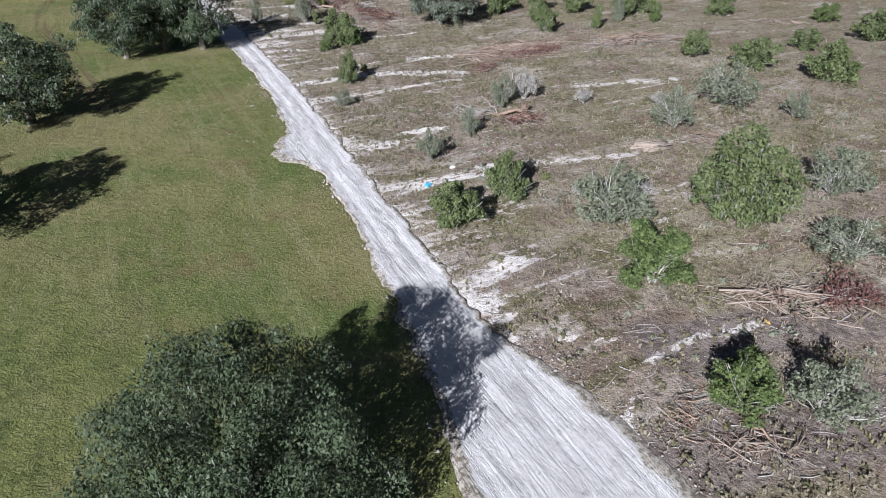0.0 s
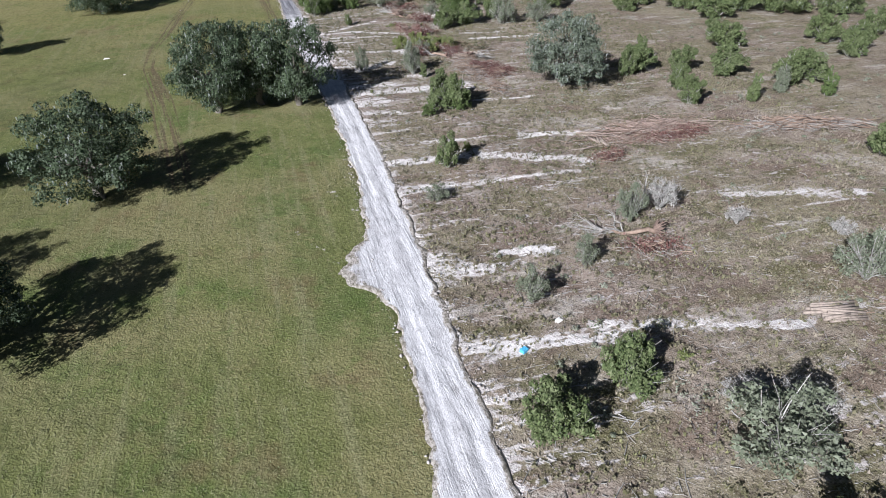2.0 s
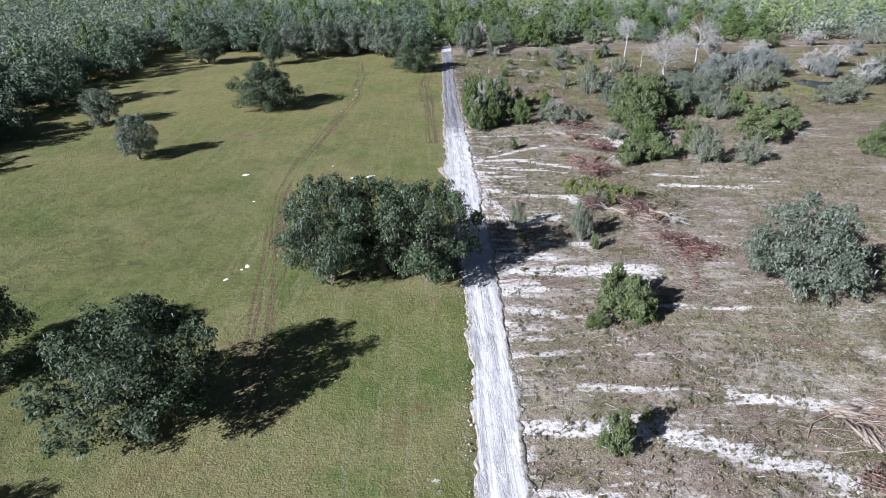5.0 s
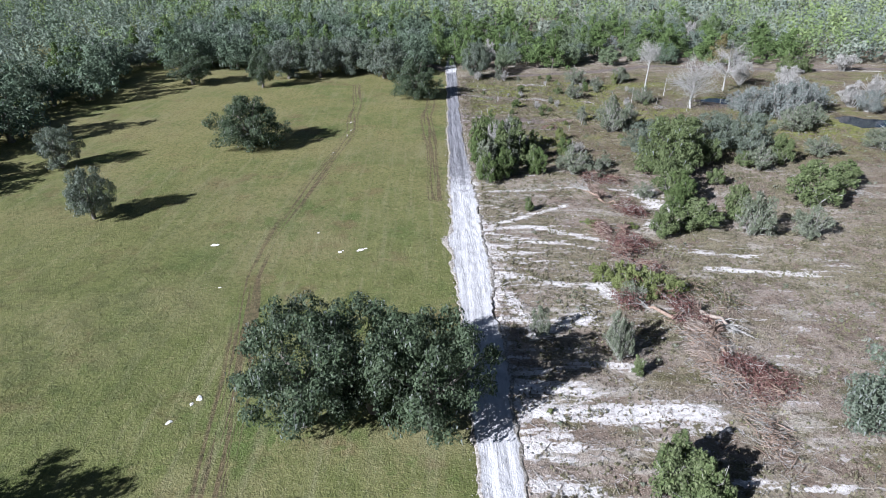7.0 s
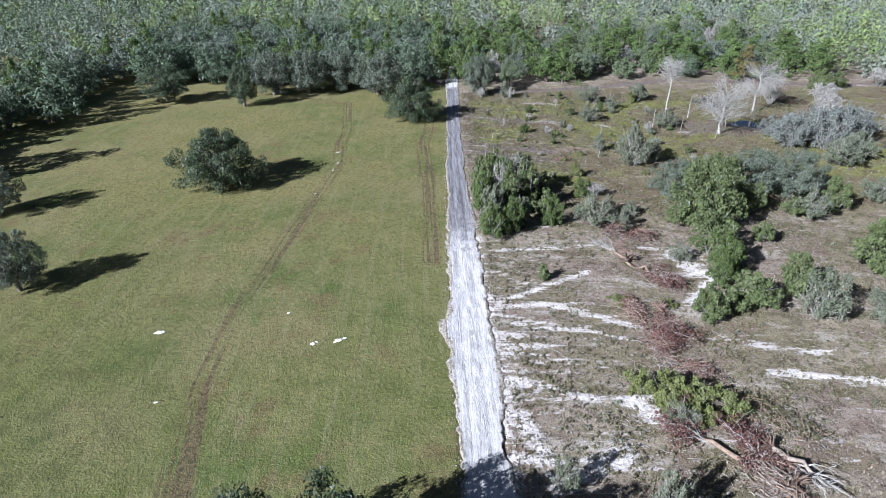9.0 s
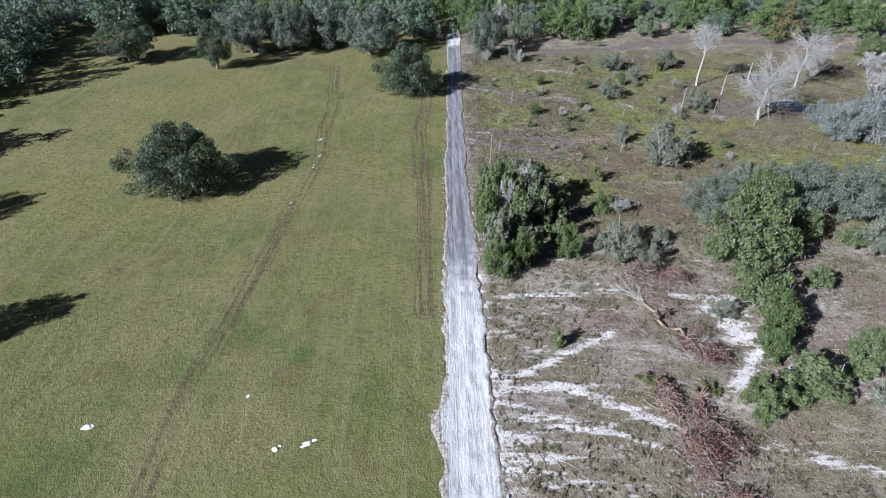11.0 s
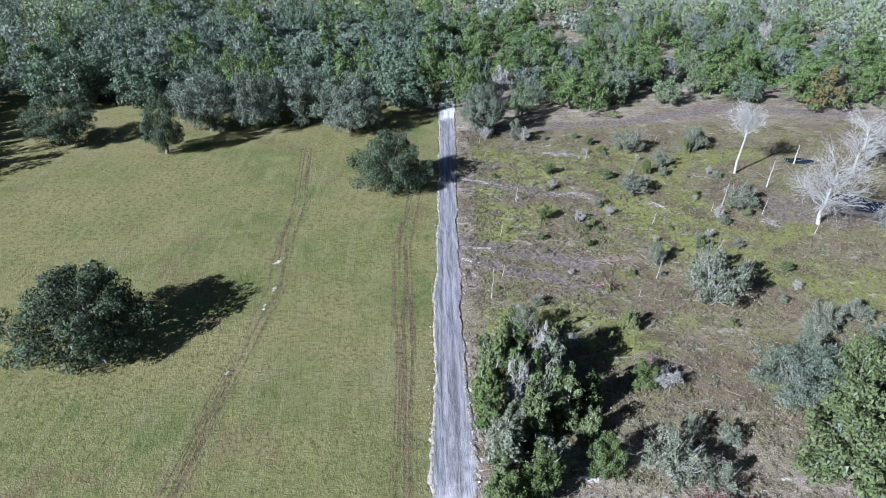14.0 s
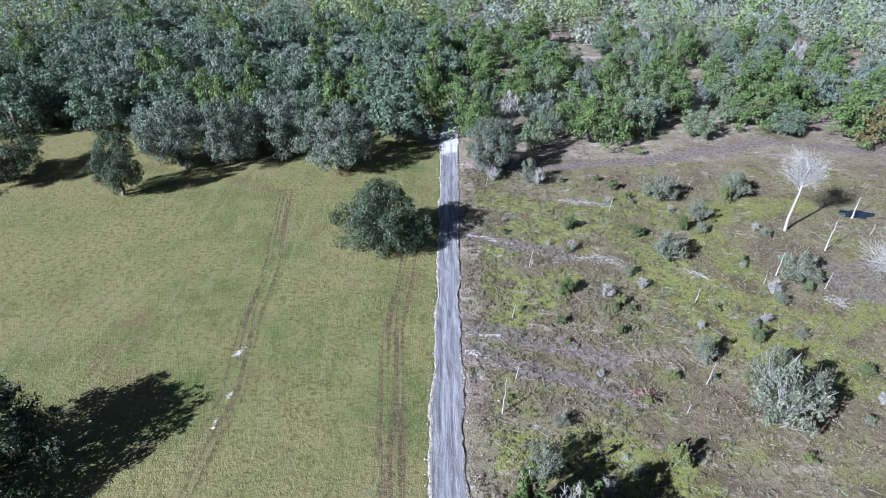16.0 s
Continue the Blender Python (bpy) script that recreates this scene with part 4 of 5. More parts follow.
meadow_rng = np.random.default_rng(8)
for n in range(64):
    x, y = meadow_rng.uniform(27, 76), meadow_rng.uniform(197, 270)
    w = meadow_rng.uniform(0.9, 2.4)
    (pale_shrubs, green_shrubs, bare_shrubs, yellow_shrubs)[n % 4].put(x, y, w / 2, w * meadow_rng.uniform(0.5, 0.85), ("small sparse grey-green bush on wet meadow", "small dark green bush on wet meadow", "small leafless grey bush on wet meadow", "small yellow-green bush on wet meadow")[n % 4], group="small meadow bushes", rnd=meadow_rng)
for n in range(70):
    x, y = meadow_rng.uniform(128, 235), meadow_rng.uniform(165, 285)
    w, h = meadow_rng.uniform(5, 10), meadow_rng.uniform(4, 8)
    (grey_thickets, green_shrubs, bare_shrubs, pale_shrubs)[n % 4].put(x, y, w / 2, h / 1.3, ("silvery grey thicket on far scrub land", "dark green scrub oak on far scrub land", "leafless grey thicket on far scrub land", "sparse grey-green shrub on far scrub land")[n % 4], group="far scrub", rnd=meadow_rng)


def dead_tree(x, y, h, r0, limbs, length, twigs, label, seed, spread=0.8, first=0.5, lean=(0.02, 0.0)):
    rnd = np.random.default_rng(seed)
    root = new("dead_tree")
    root.matrix_basis = pose(x, y, float(land(np.array([x]), np.array([y]))[0]))
    made = branching(rnd, (0, 0, -0.2), (lean[0] * h, lean[1] * h, h * 0.93), r0, limbs, length, twigs, spread, first)
    part("trunk", mesh_of("trunk", *made[0], WHITE_WOOD, True), root)
    for limb in made[1:]:
        part("limb", mesh_of("limb", *limb, WHITE_WOOD, True), root)
    if limbs > 20:
        tips = np.concatenate([v[-3:] for v, _ in made[1:]] + [v[len(v) // 2 : len(v) // 2 + 3] for v, _ in made[1:]])
        q = tips[rnd.integers(0, len(tips), 1500)] + rnd.normal(0, 0.45, (1500, 3))
        part("twig_haze", mesh_of("twig_haze", *leaves(q, unit(rnd.normal(0, 1, (1500, 3))), 0.055, rnd, -0.5, 9.0), WHITE_WOOD), root, kind="stuff")
    return tagged(root, label, "tree", "dead trees")


dead_tree(78.6, 252.0, 13.0, 0.26, 46, 4.2, 16, "tall bleached dead pine with a fan of bare branches", 1, 0.7, 0.62)
dead_tree(84.4, 231.4, 10.5, 0.36, 44, 6.6, 22, "broad bleached dead tree beside the dark pool", 2, 1.1, 0.25)
dead_tree(101.5, 251.0, 12.0, 0.26, 34, 5.4, 20, "bleached dead tree with forked bare limbs", 3, 0.9, 0.3)
dead_tree(93, 257, 4.5, 0.16, 2, 1.2, 1, "broken white snag standing in wet ground", 4, 0.5, 0.6)
dead_tree(26.6, 209.8, 5.6, 0.09, 2, 0.8, 1, "thin broken bare pole of a dead sapling", 5, 0.4, 0.6)
dead_tree(70.5, 238, 4.6, 0.1, 3, 1.2, 2, "thin white snag beside a grey shrub", 6)
dead_tree(82, 245.5, 5.5, 0.14, 10, 3.2, 4, "low bleached fallen crown of a dead tree", 7, 1.3, 0.15)
for n in range(16):
    dead_tree(float(meadow_rng.uniform(28, 96)), float(meadow_rng.uniform(200, 268)), float(meadow_rng.uniform(1.2, 3.6)), 0.07, 3, 0.9, 2, "short thin grey snag on wet meadow", 60 + n, 0.7, 0.4, (0.12, 0.05))
dead_tree(45, 66, 3.6, 0.1, 9, 2.0, 4, "small grey leafless tree on cleared ground", 8, 1.0, 0.2)


# ---------------------------------------------------------------- brush, logs and fallen trees
def sticks(rnd, n, lx, ly, h, length, r, aim=None, loose=0.5):
    out = []
    for _ in range(n):
        a = rnd.uniform(0, np.pi) if aim is None else aim + rnd.normal(0, loose)
        px, py = rnd.normal(0, lx * 0.42), rnd.normal(0, ly * 0.42)
        fall = math.exp(-((px / lx) ** 2 + (py / ly) ** 2) * 1.6)
        z = rnd.random() * h * fall + r
        l = length * rnd.uniform(0.35, 1.0)
        d = np.array((math.cos(a), math.sin(a), rnd.normal(0, 0.16))) * l / 2
        c = np.array((px, py, z))
        q = r * rnd.uniform(0.5, 1.2)
        a0, b0 = c - d, c + d
        a0[2], b0[2] = max(a0[2], 0.0), max(b0[2], 0.0)
        out.append(tube(np.array([a0, c + rnd.normal(0, 0.06 * l, 3) * (1, 1, 0.5), b0]), [q, q * 0.85, q * 0.5], 4))
    return joined(out)


def brush_pile(x, y, lx, ly, h, n, angle, wood, label, seed, length=2.6, r=0.05, leafy=None, aim=None, name="brush_pile", poles=0):
    """A heap of cut limbs, with dead leaves where it has them."""
    rnd = np.random.default_rng(seed)
    root = new(name)
    root.matrix_basis = pose(x, y, float(land(np.array([x]), np.array([y]))[0]) - 0.02, 0, 0, angle)
    part("limb_tangle", mesh_of("limb_tangle", *sticks(rnd, n, lx, ly, h, length, r, aim), wood, True), root, kind="stuff")
    part("twig_tangle", mesh_of("twig_tangle", *sticks(rnd, n * 2, lx * 1.15, ly * 1.2, h * 0.8, length * 0.6, r * 0.45, aim, 0.8), BROWN_WOOD if wood is not BROWN_WOOD else GREY_TWIG, True), root, kind="stuff")
    for _ in range(poles):
        v, f = sticks(rnd, 1, lx * 0.9, ly * 0.9, h * 1.05, length * 1.5, r * 1.5, 0.0 if aim is None else aim, 0.3)
        part("pole", mesh_of("pole", v, f, TAN_WOOD, True), root)
    if leafy:
        k = int(lx * ly * 170)
        p = rnd.normal(0, 1, (k, 3)) * (lx * 0.4, ly * 0.4, 0) + np.stack([np.zeros(k), np.zeros(k), rnd.random(k) * h * 0.9], 1)
        part("leaf_litter", mesh_of("leaf_litter", *leaves(p, unit(rnd.normal(0, 1, (k, 3)) + (0, 0, 0.8)), 0.17, rnd), leafy), root, "withered rust-brown leaves", "stuff")
    return tagged(root, label, "brush pile", "brush piles")


def log_stack(x, y, n, length, angle, seed, label):
    rnd = np.random.default_rng(seed)
    root = new("log_pile")
    root.matrix_basis = pose(x, y, float(land(np.array([x]), np.array([y]))[0]), 0, 0, angle)
    for i in range(n):
        row = 0 if i < n * 0.6 else 1
        l = length * rnd.uniform(0.6, 1.1)
        c = np.array((rnd.normal(0, 0.4), (i if row == 0 else i - n * 0.6 + 0.5) * 0.28 - n * 0.08, 0.12 + row * 0.22))
        d = np.array((l / 2, rnd.normal(0, 0.2), 0))
        v, f = tube(np.array([c - d * 1.001, c - d, c + rnd.normal(0, 0.03, 3), c + d, c + d * 1.001]), [0.01, 0.12, 0.13, 0.11, 0.01], 7)
        part("log", mesh_of("log", v, f, TAN_WOOD, True), root)
    return tagged(root, label, "log pile", "log piles")


def fallen_tree(x, y, length, angle, r0, seed, label, leafy=RUST, wood=BROWN_WOOD, plate=1.2, limbs=14):
    """A pushed-over tree: trunk, torn root plate, branches and dead leaves."""
    rnd = np.random.default_rng(seed)
    root = new("fallen_tree")
    root.matrix_basis = pose(x, y, float(land(np.array([x]), np.array([y]))[0]), 0, 0, angle)
    part("trunk", mesh_of("trunk", *tube(bend((0, 0, r0 * 1.3), (length * 0.6, 0.2, r0), 0.15, 7, rnd), np.linspace(r0, r0 * 0.5, 7), 8), wood, True), root)
    tips, out = [], []
    for i in range(limbs):
        t = rnd.uniform(0.3, 0.62)
        p = np.array((length * t, 0.1, r0))
        a = rnd.normal(0, 0.55)
        e = p + np.array((math.cos(a), math.sin(a), rnd.uniform(0.0, 0.45))) * length * rnd.uniform(0.2, 0.42)
        limb = bend(p, e, 0.1, 4, rnd)
        out = [tube(limb, np.linspace(r0 * 0.35, r0 * 0.1, 4), 4)]
        tips += [limb[2], limb[3]]
        for _ in range(6):
            q = limb[rnd.integers(1, 4)]
            w = q + unit(np.array((1, 0, 0.1)) + rnd.normal(0, 0.8, 3)) * length * rnd.uniform(0.06, 0.16)
            w[2] = max(w[2], 0.02)
            out.append(tube(np.array([q, (q + w) / 2, w]), [r0 * 0.11, r0 * 0.08, r0 * 0.05], 3))
        part("limb", mesh_of("limb", *joined(out), GREY_TWIG, True), root)
    spokes = []
    for i in range(26):
        a = rnd.uniform(0, 6.28)
        e = np.array((-rnd.uniform(0.0, 0.9), math.cos(a) * plate * rnd.uniform(0.5, 1.1), max(0.03, plate * 0.55 + math.sin(a) * plate * rnd.uniform(0.4, 0.9))))
        spokes.append(tube(bend((0.1, 0, plate * 0.4), e, 0.05, 4, rnd), [0.16 * plate, 0.12 * plate, 0.07 * plate, 0.02], 5))
    part("root_plate", mesh_of("root_plate", *joined(spokes), SOIL, True), root, "torn root plate with brown soil")
    if leafy:
        tips = np.array(tips)
        k = 1600
        p = tips[rnd.integers(0, len(tips), k)] + rnd.normal(0, 0.45, (k, 3)) * (1, 1, 0.5)
        p[:, 2] = np.abs(p[:, 2]) + 0.05
        part("leaf_litter", mesh_of("leaf_litter", *leaves(p, unit(rnd.normal(0, 1, (k, 3)) + (0, 0, 0.7)), 0.17, rnd), leafy), root, "withered rust-brown leaves", "stuff")
    return tagged(root, label, "fallen tree", "fallen trees")


RUSTY = "heap of reddish brown cut branches and dead leaves"
GREYB = "low heap of pale grey-brown cut branches"
brush_pile(58, 84.2, 10.0, 4.4, 0.7, 330, 2, PINK_WOOD, "wide flat bed of pinkish cut branches laid side by side", 1, length=4.2, r=0.045, aim=0.0, poles=40)
brush_pile(60, 82.0, 6.0, 2.4, 0.8, 90, 2, BROWN_WOOD, RUSTY, 31, leafy=RUST)
brush_pile(78.5, 78.8, 8.0, 2.0, 1.3, 190, -16, BROWN_WOOD, "long dark heap of brown cut limbs and pale poles", 2, length=4.5, r=0.07, aim=0.0, poles=26)
brush_pile(41.5, 58.4, 3.2, 1.8, 0.8, 80, -10, BROWN_WOOD, GREYB, 3, leafy=RUST)
brush_pile(109, 76.5, 5.5, 1.5, 0.9, 80, -40, BROWN_WOOD, RUSTY, 4)
brush_pile(48.5, 78.3, 3.0, 1.8, 1.0, 60, 20, BROWN_WOOD, RUSTY, 5, leafy=RUST)
brush_pile(56, 43.6, 4.0, 1.8, 1.0, 80, -12, BROWN_WOOD, GREYB, 6)
brush_pile(45.6, 123.8, 3.6, 2.6, 1.4, 170, -65, BROWN_WOOD, "torn heap of brown roots and broken limbs", 7, length=2.1, r=0.055, poles=4)
brush_pile(44.8, 117.5, 3.8, 2.2, 1.4, 170, -80, BROWN_WOOD, "torn heap of brown roots and broken limbs", 32, length=2.1, r=0.055, poles=4)
brush_pile(45.6, 108.5, 4.6, 1.8, 1.1, 130, -88, BROWN_WOOD, "torn heap of brown roots and broken limbs", 33, length=2.0, r=0.05)
brush_pile(46.2, 128.2, 2.6, 1.6, 0.9, 70, -40, BROWN_WOOD, RUSTY, 34, leafy=RUST)
brush_pile(48.4, 114.8, 3.2, 1.8, 1.2, 90, 15, BROWN_WOOD, RUSTY, 8, leafy=RUST)
brush_pile(47.5, 175.2, 2.6, 1.8, 1.2, 60, 10, BROWN_WOOD, RUSTY, 9, leafy=RUST)
brush_pile(43.6, 150.0, 4.4, 1.3, 1.0, 90, 75, BROWN_WOOD, RUSTY, 10, leafy=RUST)
brush_pile(46.6, 161.5, 4.0, 1.0, 0.8, 80, -52, BROWN_WOOD, RUSTY, 41, leafy=RUST)
brush_pile(43.8, 171.0, 3.4, 1.3, 0.8, 80, 100, PINK_WOOD, GREYB, 42, r=0.035)
brush_pile(38.5, 20.2, 4.6, 2.2, 0.7, 120, -40, TAN_WOOD, GREYB, 11, length=3.4, r=0.06, poles=14)
brush_pile(24.0, 16.2, 3.2, 1.6, 0.35, 70, 30, BROWN_WOOD, GREYB, 12, length=2.2, r=0.035)
brush_pile(25.6, 12.6, 2.8, 1.0, 0.4, 40, -30, TAN_WOOD, GREYB, 13, length=2.6, r=0.05)
brush_pile(46, 260.2, 5.0, 0.8, 0.5, 50, -13, WHITE_WOOD, GREYB, 14, length=3)
brush_pile(46.5, 219.5, 4.4, 1.4, 0.7, 80, 0, TAN_WOOD, GREYB, 15, length=3)
brush_pile(43.2, 212.4, 2.0, 1.4, 0.8, 50, 0, BROWN_WOOD, RUSTY, 16, leafy=RUST)
brush_pile(44.5, 241.7, 4.0, 1.0, 0.5, 45, -5, WHITE_WOOD, GREYB, 17, length=3)
brush_pile(76, 231.5, 2.2, 1.6, 0.7, 40, -30, WHITE_WOOD, GREYB, 18)
brush_pile(58, 238, 2.4, 0.8, 0.4, 24, -30, WHITE_WOOD, GREYB, 19)
brush_pile(90.0, 168, 4.0, 1.8, 0.8, 60, -15, GREY_TWIG, GREYB, 20)
brush_pile(44.5, 196.5, 2.2, 1.8, 1.2, 60, 0, TAN_WOOD, GREYB, 21, r=0.03)
brush_pile(47.6, 135.8, 4.2, 2.0, 1.5, 120, -20, BROWN_WOOD, "olive-brown heap of withering branches", 51, leafy=SCRUB)
brush_pile(50.6, 132.4, 3.4, 1.8, 1.3, 100, -35, BROWN_WOOD, "olive-brown heap of withering branches", 52, leafy=SCRUB)
brush_pile(45.4, 126.0, 2.6, 1.8, 1.4, 150, -60, TAN_WOOD, "torn heap of pale roots and broken limbs", 53, length=1.9, r=0.05, poles=3)
brush_pile(44.6, 120.6, 2.8, 1.6, 1.4, 150, -85, TAN_WOOD, "torn heap of pale roots and broken limbs", 54, length=1.9, r=0.05, poles=3)
brush_pile(49.0, 116.4, 3.6, 1.8, 1.3, 120, 5, PINK_WOOD, RUSTY, 55, length=1.8, r=0.035, leafy=RUST)
brush_pile(42.0, 146.0, 3.4, 1.6, 1.5, 130, 82, BROWN_WOOD, RUSTY, 56, leafy=RUST, poles=8)
brush_pile(41.0, 153.6, 3.6, 1.4, 1.3, 120, 95, PINK_WOOD, RUSTY, 57, leafy=RUST, poles=8)
brush_pile(44.6, 141.4, 2.8, 1.4, 1.2, 90, -30, BROWN_WOOD, RUSTY, 58, leafy=RUST)
brush_pile(44.8, 176.4, 2.6, 1.8, 2.0, 110, 30, BROWN_WOOD, RUSTY, 59, leafy=RUST)
brush_pile(48.6, 174.4, 2.2, 1.6, 1.8, 90, -20, BROWN_WOOD, RUSTY, 60, leafy=RUST)
log_stack(49.6, 45.4, 14, 3.6, -14, 1, "stack of pale cut logs lying on cleared ground")
log_stack(49.8, 86.2, 9, 2.6, -8, 2, "small stack of cut logs beside a brush heap")
log_stack(49.6, 83.3, 8, 2.6, 80, 3, "short stack of cut logs beside a brush heap")
fallen_tree(43.6, 128.3, 9, 130, 0.26, 1, "uprooted tree with torn brown roots and dead limbs")
fallen_tree(45.6, 124.6, 9, -75, 0.26, 2, "uprooted tree with torn brown roots and dead limbs")
fallen_tree(44.3, 167.2, 8, 118, 0.22, 3, "uprooted leafless tree lying on sandy ground", leafy=None)
fallen_tree(43.8, 166.4, 10, -55, 0.2, 4, "uprooted tree with reddish dead crown on sandy ground")
fallen_tree(44.6, 154.0, 10, -100, 0.18, 5, "uprooted tree with reddish dead crown on sandy ground")
fallen_tree(46.8, 129.6, 7, -58, 0.3, 9, "pale uprooted trunk with torn roots on cleared ground", leafy=None, wood=TAN_WOOD)
fallen_tree(47.0, 125.4, 8, 118, 0.28, 10, "pale uprooted trunk with torn roots on cleared ground", wood=TAN_WOOD, plate=1.4)
fallen_tree(43.0, 60.6, 9, 160, 0.24, 6, "pushed-over trunk with torn brown root plate", leafy=None)
fallen_tree(37.6, 20.6, 7, -25, 0.16, 7, "uprooted tree with torn pale roots and limbs", plate=1.0)
fallen_tree(26.6, 13.8, 3.5, 250, 0.1, 8, "small uprooted stump with splayed roots", leafy=None, plate=0.8, limbs=6)


# ---------------------------------------------------------------- small things
def lump(name, x, y, r, flat, mat, label, category, seed, group=""):
    rnd = np.random.default_rng(seed)
    bm = bmesh.new()
    bmesh.ops.create_icosphere(bm, subdivisions=2, radius=r)
    off = rnd.random(3) * 9
    for v in bm.verts:
        v.co *= 1 + 0.7 * noise.noise(Vector(v.co) / r * 1.3 + Vector(off))
        v.co.z = v.co.z * flat + r * flat * 0.3
        v.co.x *= 1.5
    me = bpy.data.meshes.new(name)
    bm.to_mesh(me)
    bm.free()
    me.materials.append(mat)
    ob = new(name, me)
    ob.matrix_basis = pose(x, y, float(land(np.array([x]), np.array([y]))[0]), 0, 0, rnd.uniform(0, 360))
    return tagged(ob, label, category, group)


for n, (x, y, r) in enumerate([(-17.4, 150.0, 0.32), (-17.0, 150.3, 0.16), (4.5, 148.2, 0.3), (5.1, 148.6, 0.18), (4.1, 147.8, 0.14), (1.5, 147.5, 0.24), (1.9, 147.9, 0.12), (-2.7, 154.2, 0.16), (-8.3, 115.4, 0.26), (-8.8, 114.6, 0.16), (-10, 112, 0.2), (-12.9, 137.5, 0.14)]):
    lump("limestone_rock", x, y, r, 0.35, ROCK, "white limestone rock lying in mown grass", "rock", n, "white rocks")
lump("sand_heap", 28.1, 51.3, 0.24, 0.5, ROCK, "small white sand heap on brown ground", "sand heap", 40)
lump("sand_heap", 24.2, 178.5, 0.7, 0.6, CLOD, "pale sand heap at the edge of the track", "sand heap", 41)
lump("tree_stump", 34.8, 19.4, 0.17, 0.8, CUT, "freshly cut yellow stump on brushy ground", "stump", 42)


def tarp(x, y):
    """A crumpled blue sack."""
    bm = bmesh.new()
    bmesh.ops.create_cube(bm, size=1)
    bmesh.ops.subdivide_edges(bm, edges=bm.edges[:], cuts=5, use_grid_fill=True)
    for v in bm.verts:
        v.co = Vector((v.co.x * 0.5, v.co.y * 0.4, (v.co.z + 0.5) * 0.28)) * (1 + 0.25 * noise.noise(Vector(v.co) * 4))
    me = bpy.data.meshes.new("sack")
    bm.to_mesh(me)
    bm.free()
    me.materials.append(BLUE)
    ob = new("sack", me)
    ob.matrix_basis = pose(x, y, float(land(np.array([x]), np.array([y]))[0]), 0, 0, 25)
    tagged(ob, "crumpled light blue plastic sack on brown cleared ground", "sack")


tarp(24.1, 48.8)


# ---------------------------------------------------------------- ground cover
def tufts(name, n, x0, x1, y0, y1, h, w, blades, mat, label, seed, ok):
    rnd = np.random.default_rng(seed)
    x, y = rnd.uniform(x0, x1, n), rnd.uniform(y0, y1, n)
    k = ok(x, y, rnd)
    x, y = x[k], y[k]
    n = len(x)
    a = rnd.uniform(0, 2 * np.pi, (n, blades))
    lean = rnd.uniform(0.5, 1.3, (n, blades))
    s = rnd.uniform(0.45, 1.3, (n, 1))
    z = land(x, y)
    b = np.stack([np.repeat(x[:, None], blades, 1), np.repeat(y[:, None], blades, 1), np.repeat(z[:, None], blades, 1) - 0.02], -1)
    d = np.stack([np.cos(a), np.sin(a), np.zeros_like(a)], -1)
    q = np.stack([-np.sin(a), np.cos(a), np.zeros_like(a)], -1)
    tip = b + d * (lean * s * h * 0.6)[..., None] + np.array((0, 0, 1.0)) * (s * h)[..., None]
    v = np.stack([b - q * (w * s)[..., None], b + q * (w * s)[..., None], tip], 2).reshape(-1, 3)
    ob = new(name, mesh_of(name, v, np.arange(len(v)).reshape(-1, 3), mat))
    return tagged(ob, label, "ground cover", kind="stuff")


def off_road(x, y, m=0.2):
    return np.abs(x - at_y(ROAD_X, y)) > at_y(ROAD_W, y) + m


def patchy(x, y, k, s=0.09):
    return vnoise(x, y, s * 2, 11) + 0.6 * vnoise(x, y, 0.6, 12) > k


tufts("pasture_grass", 30000, -34, 19, 6, 215, 0.1, 0.06, 4, GRASS, "short patchy green and straw pasture grass", 1, lambda x, y, r: off_road(x, y) & (x < at_y(ROAD_X, y)) & (patchy(x, y, -0.1) | (r.random(len(x)) < 0.35)))
tufts("dry_weeds", 36000, 15, 84, 6, 190, 0.24, 0.08, 4, WEED, "dry brown weeds and twigs on cleared ground", 2, lambda x, y, r: off_road(x, y, 0.6) & (x > at_y(ROAD_X, y)) & (patchy(x, y, -0.05, 0.13) | (r.random(len(x)) < 0.3)))
tufts("wet_sedge", 17000, 23, 112, 186, 272, 0.26, 0.11, 4, SEDGE, "olive and rusty sedge on wet ground", 3, lambda x, y, r: off_road(x, y, 0.8) & (x > at_y(ROAD_X, y)) & (patchy(x, y, -0.2, 0.12) | (r.random(len(x)) < 0.3)) & np.all([np.hypot((x - p) / 1.25, (y - q) / 0.8) > s * 1.2 for p, q, s in PONDS], axis=0))


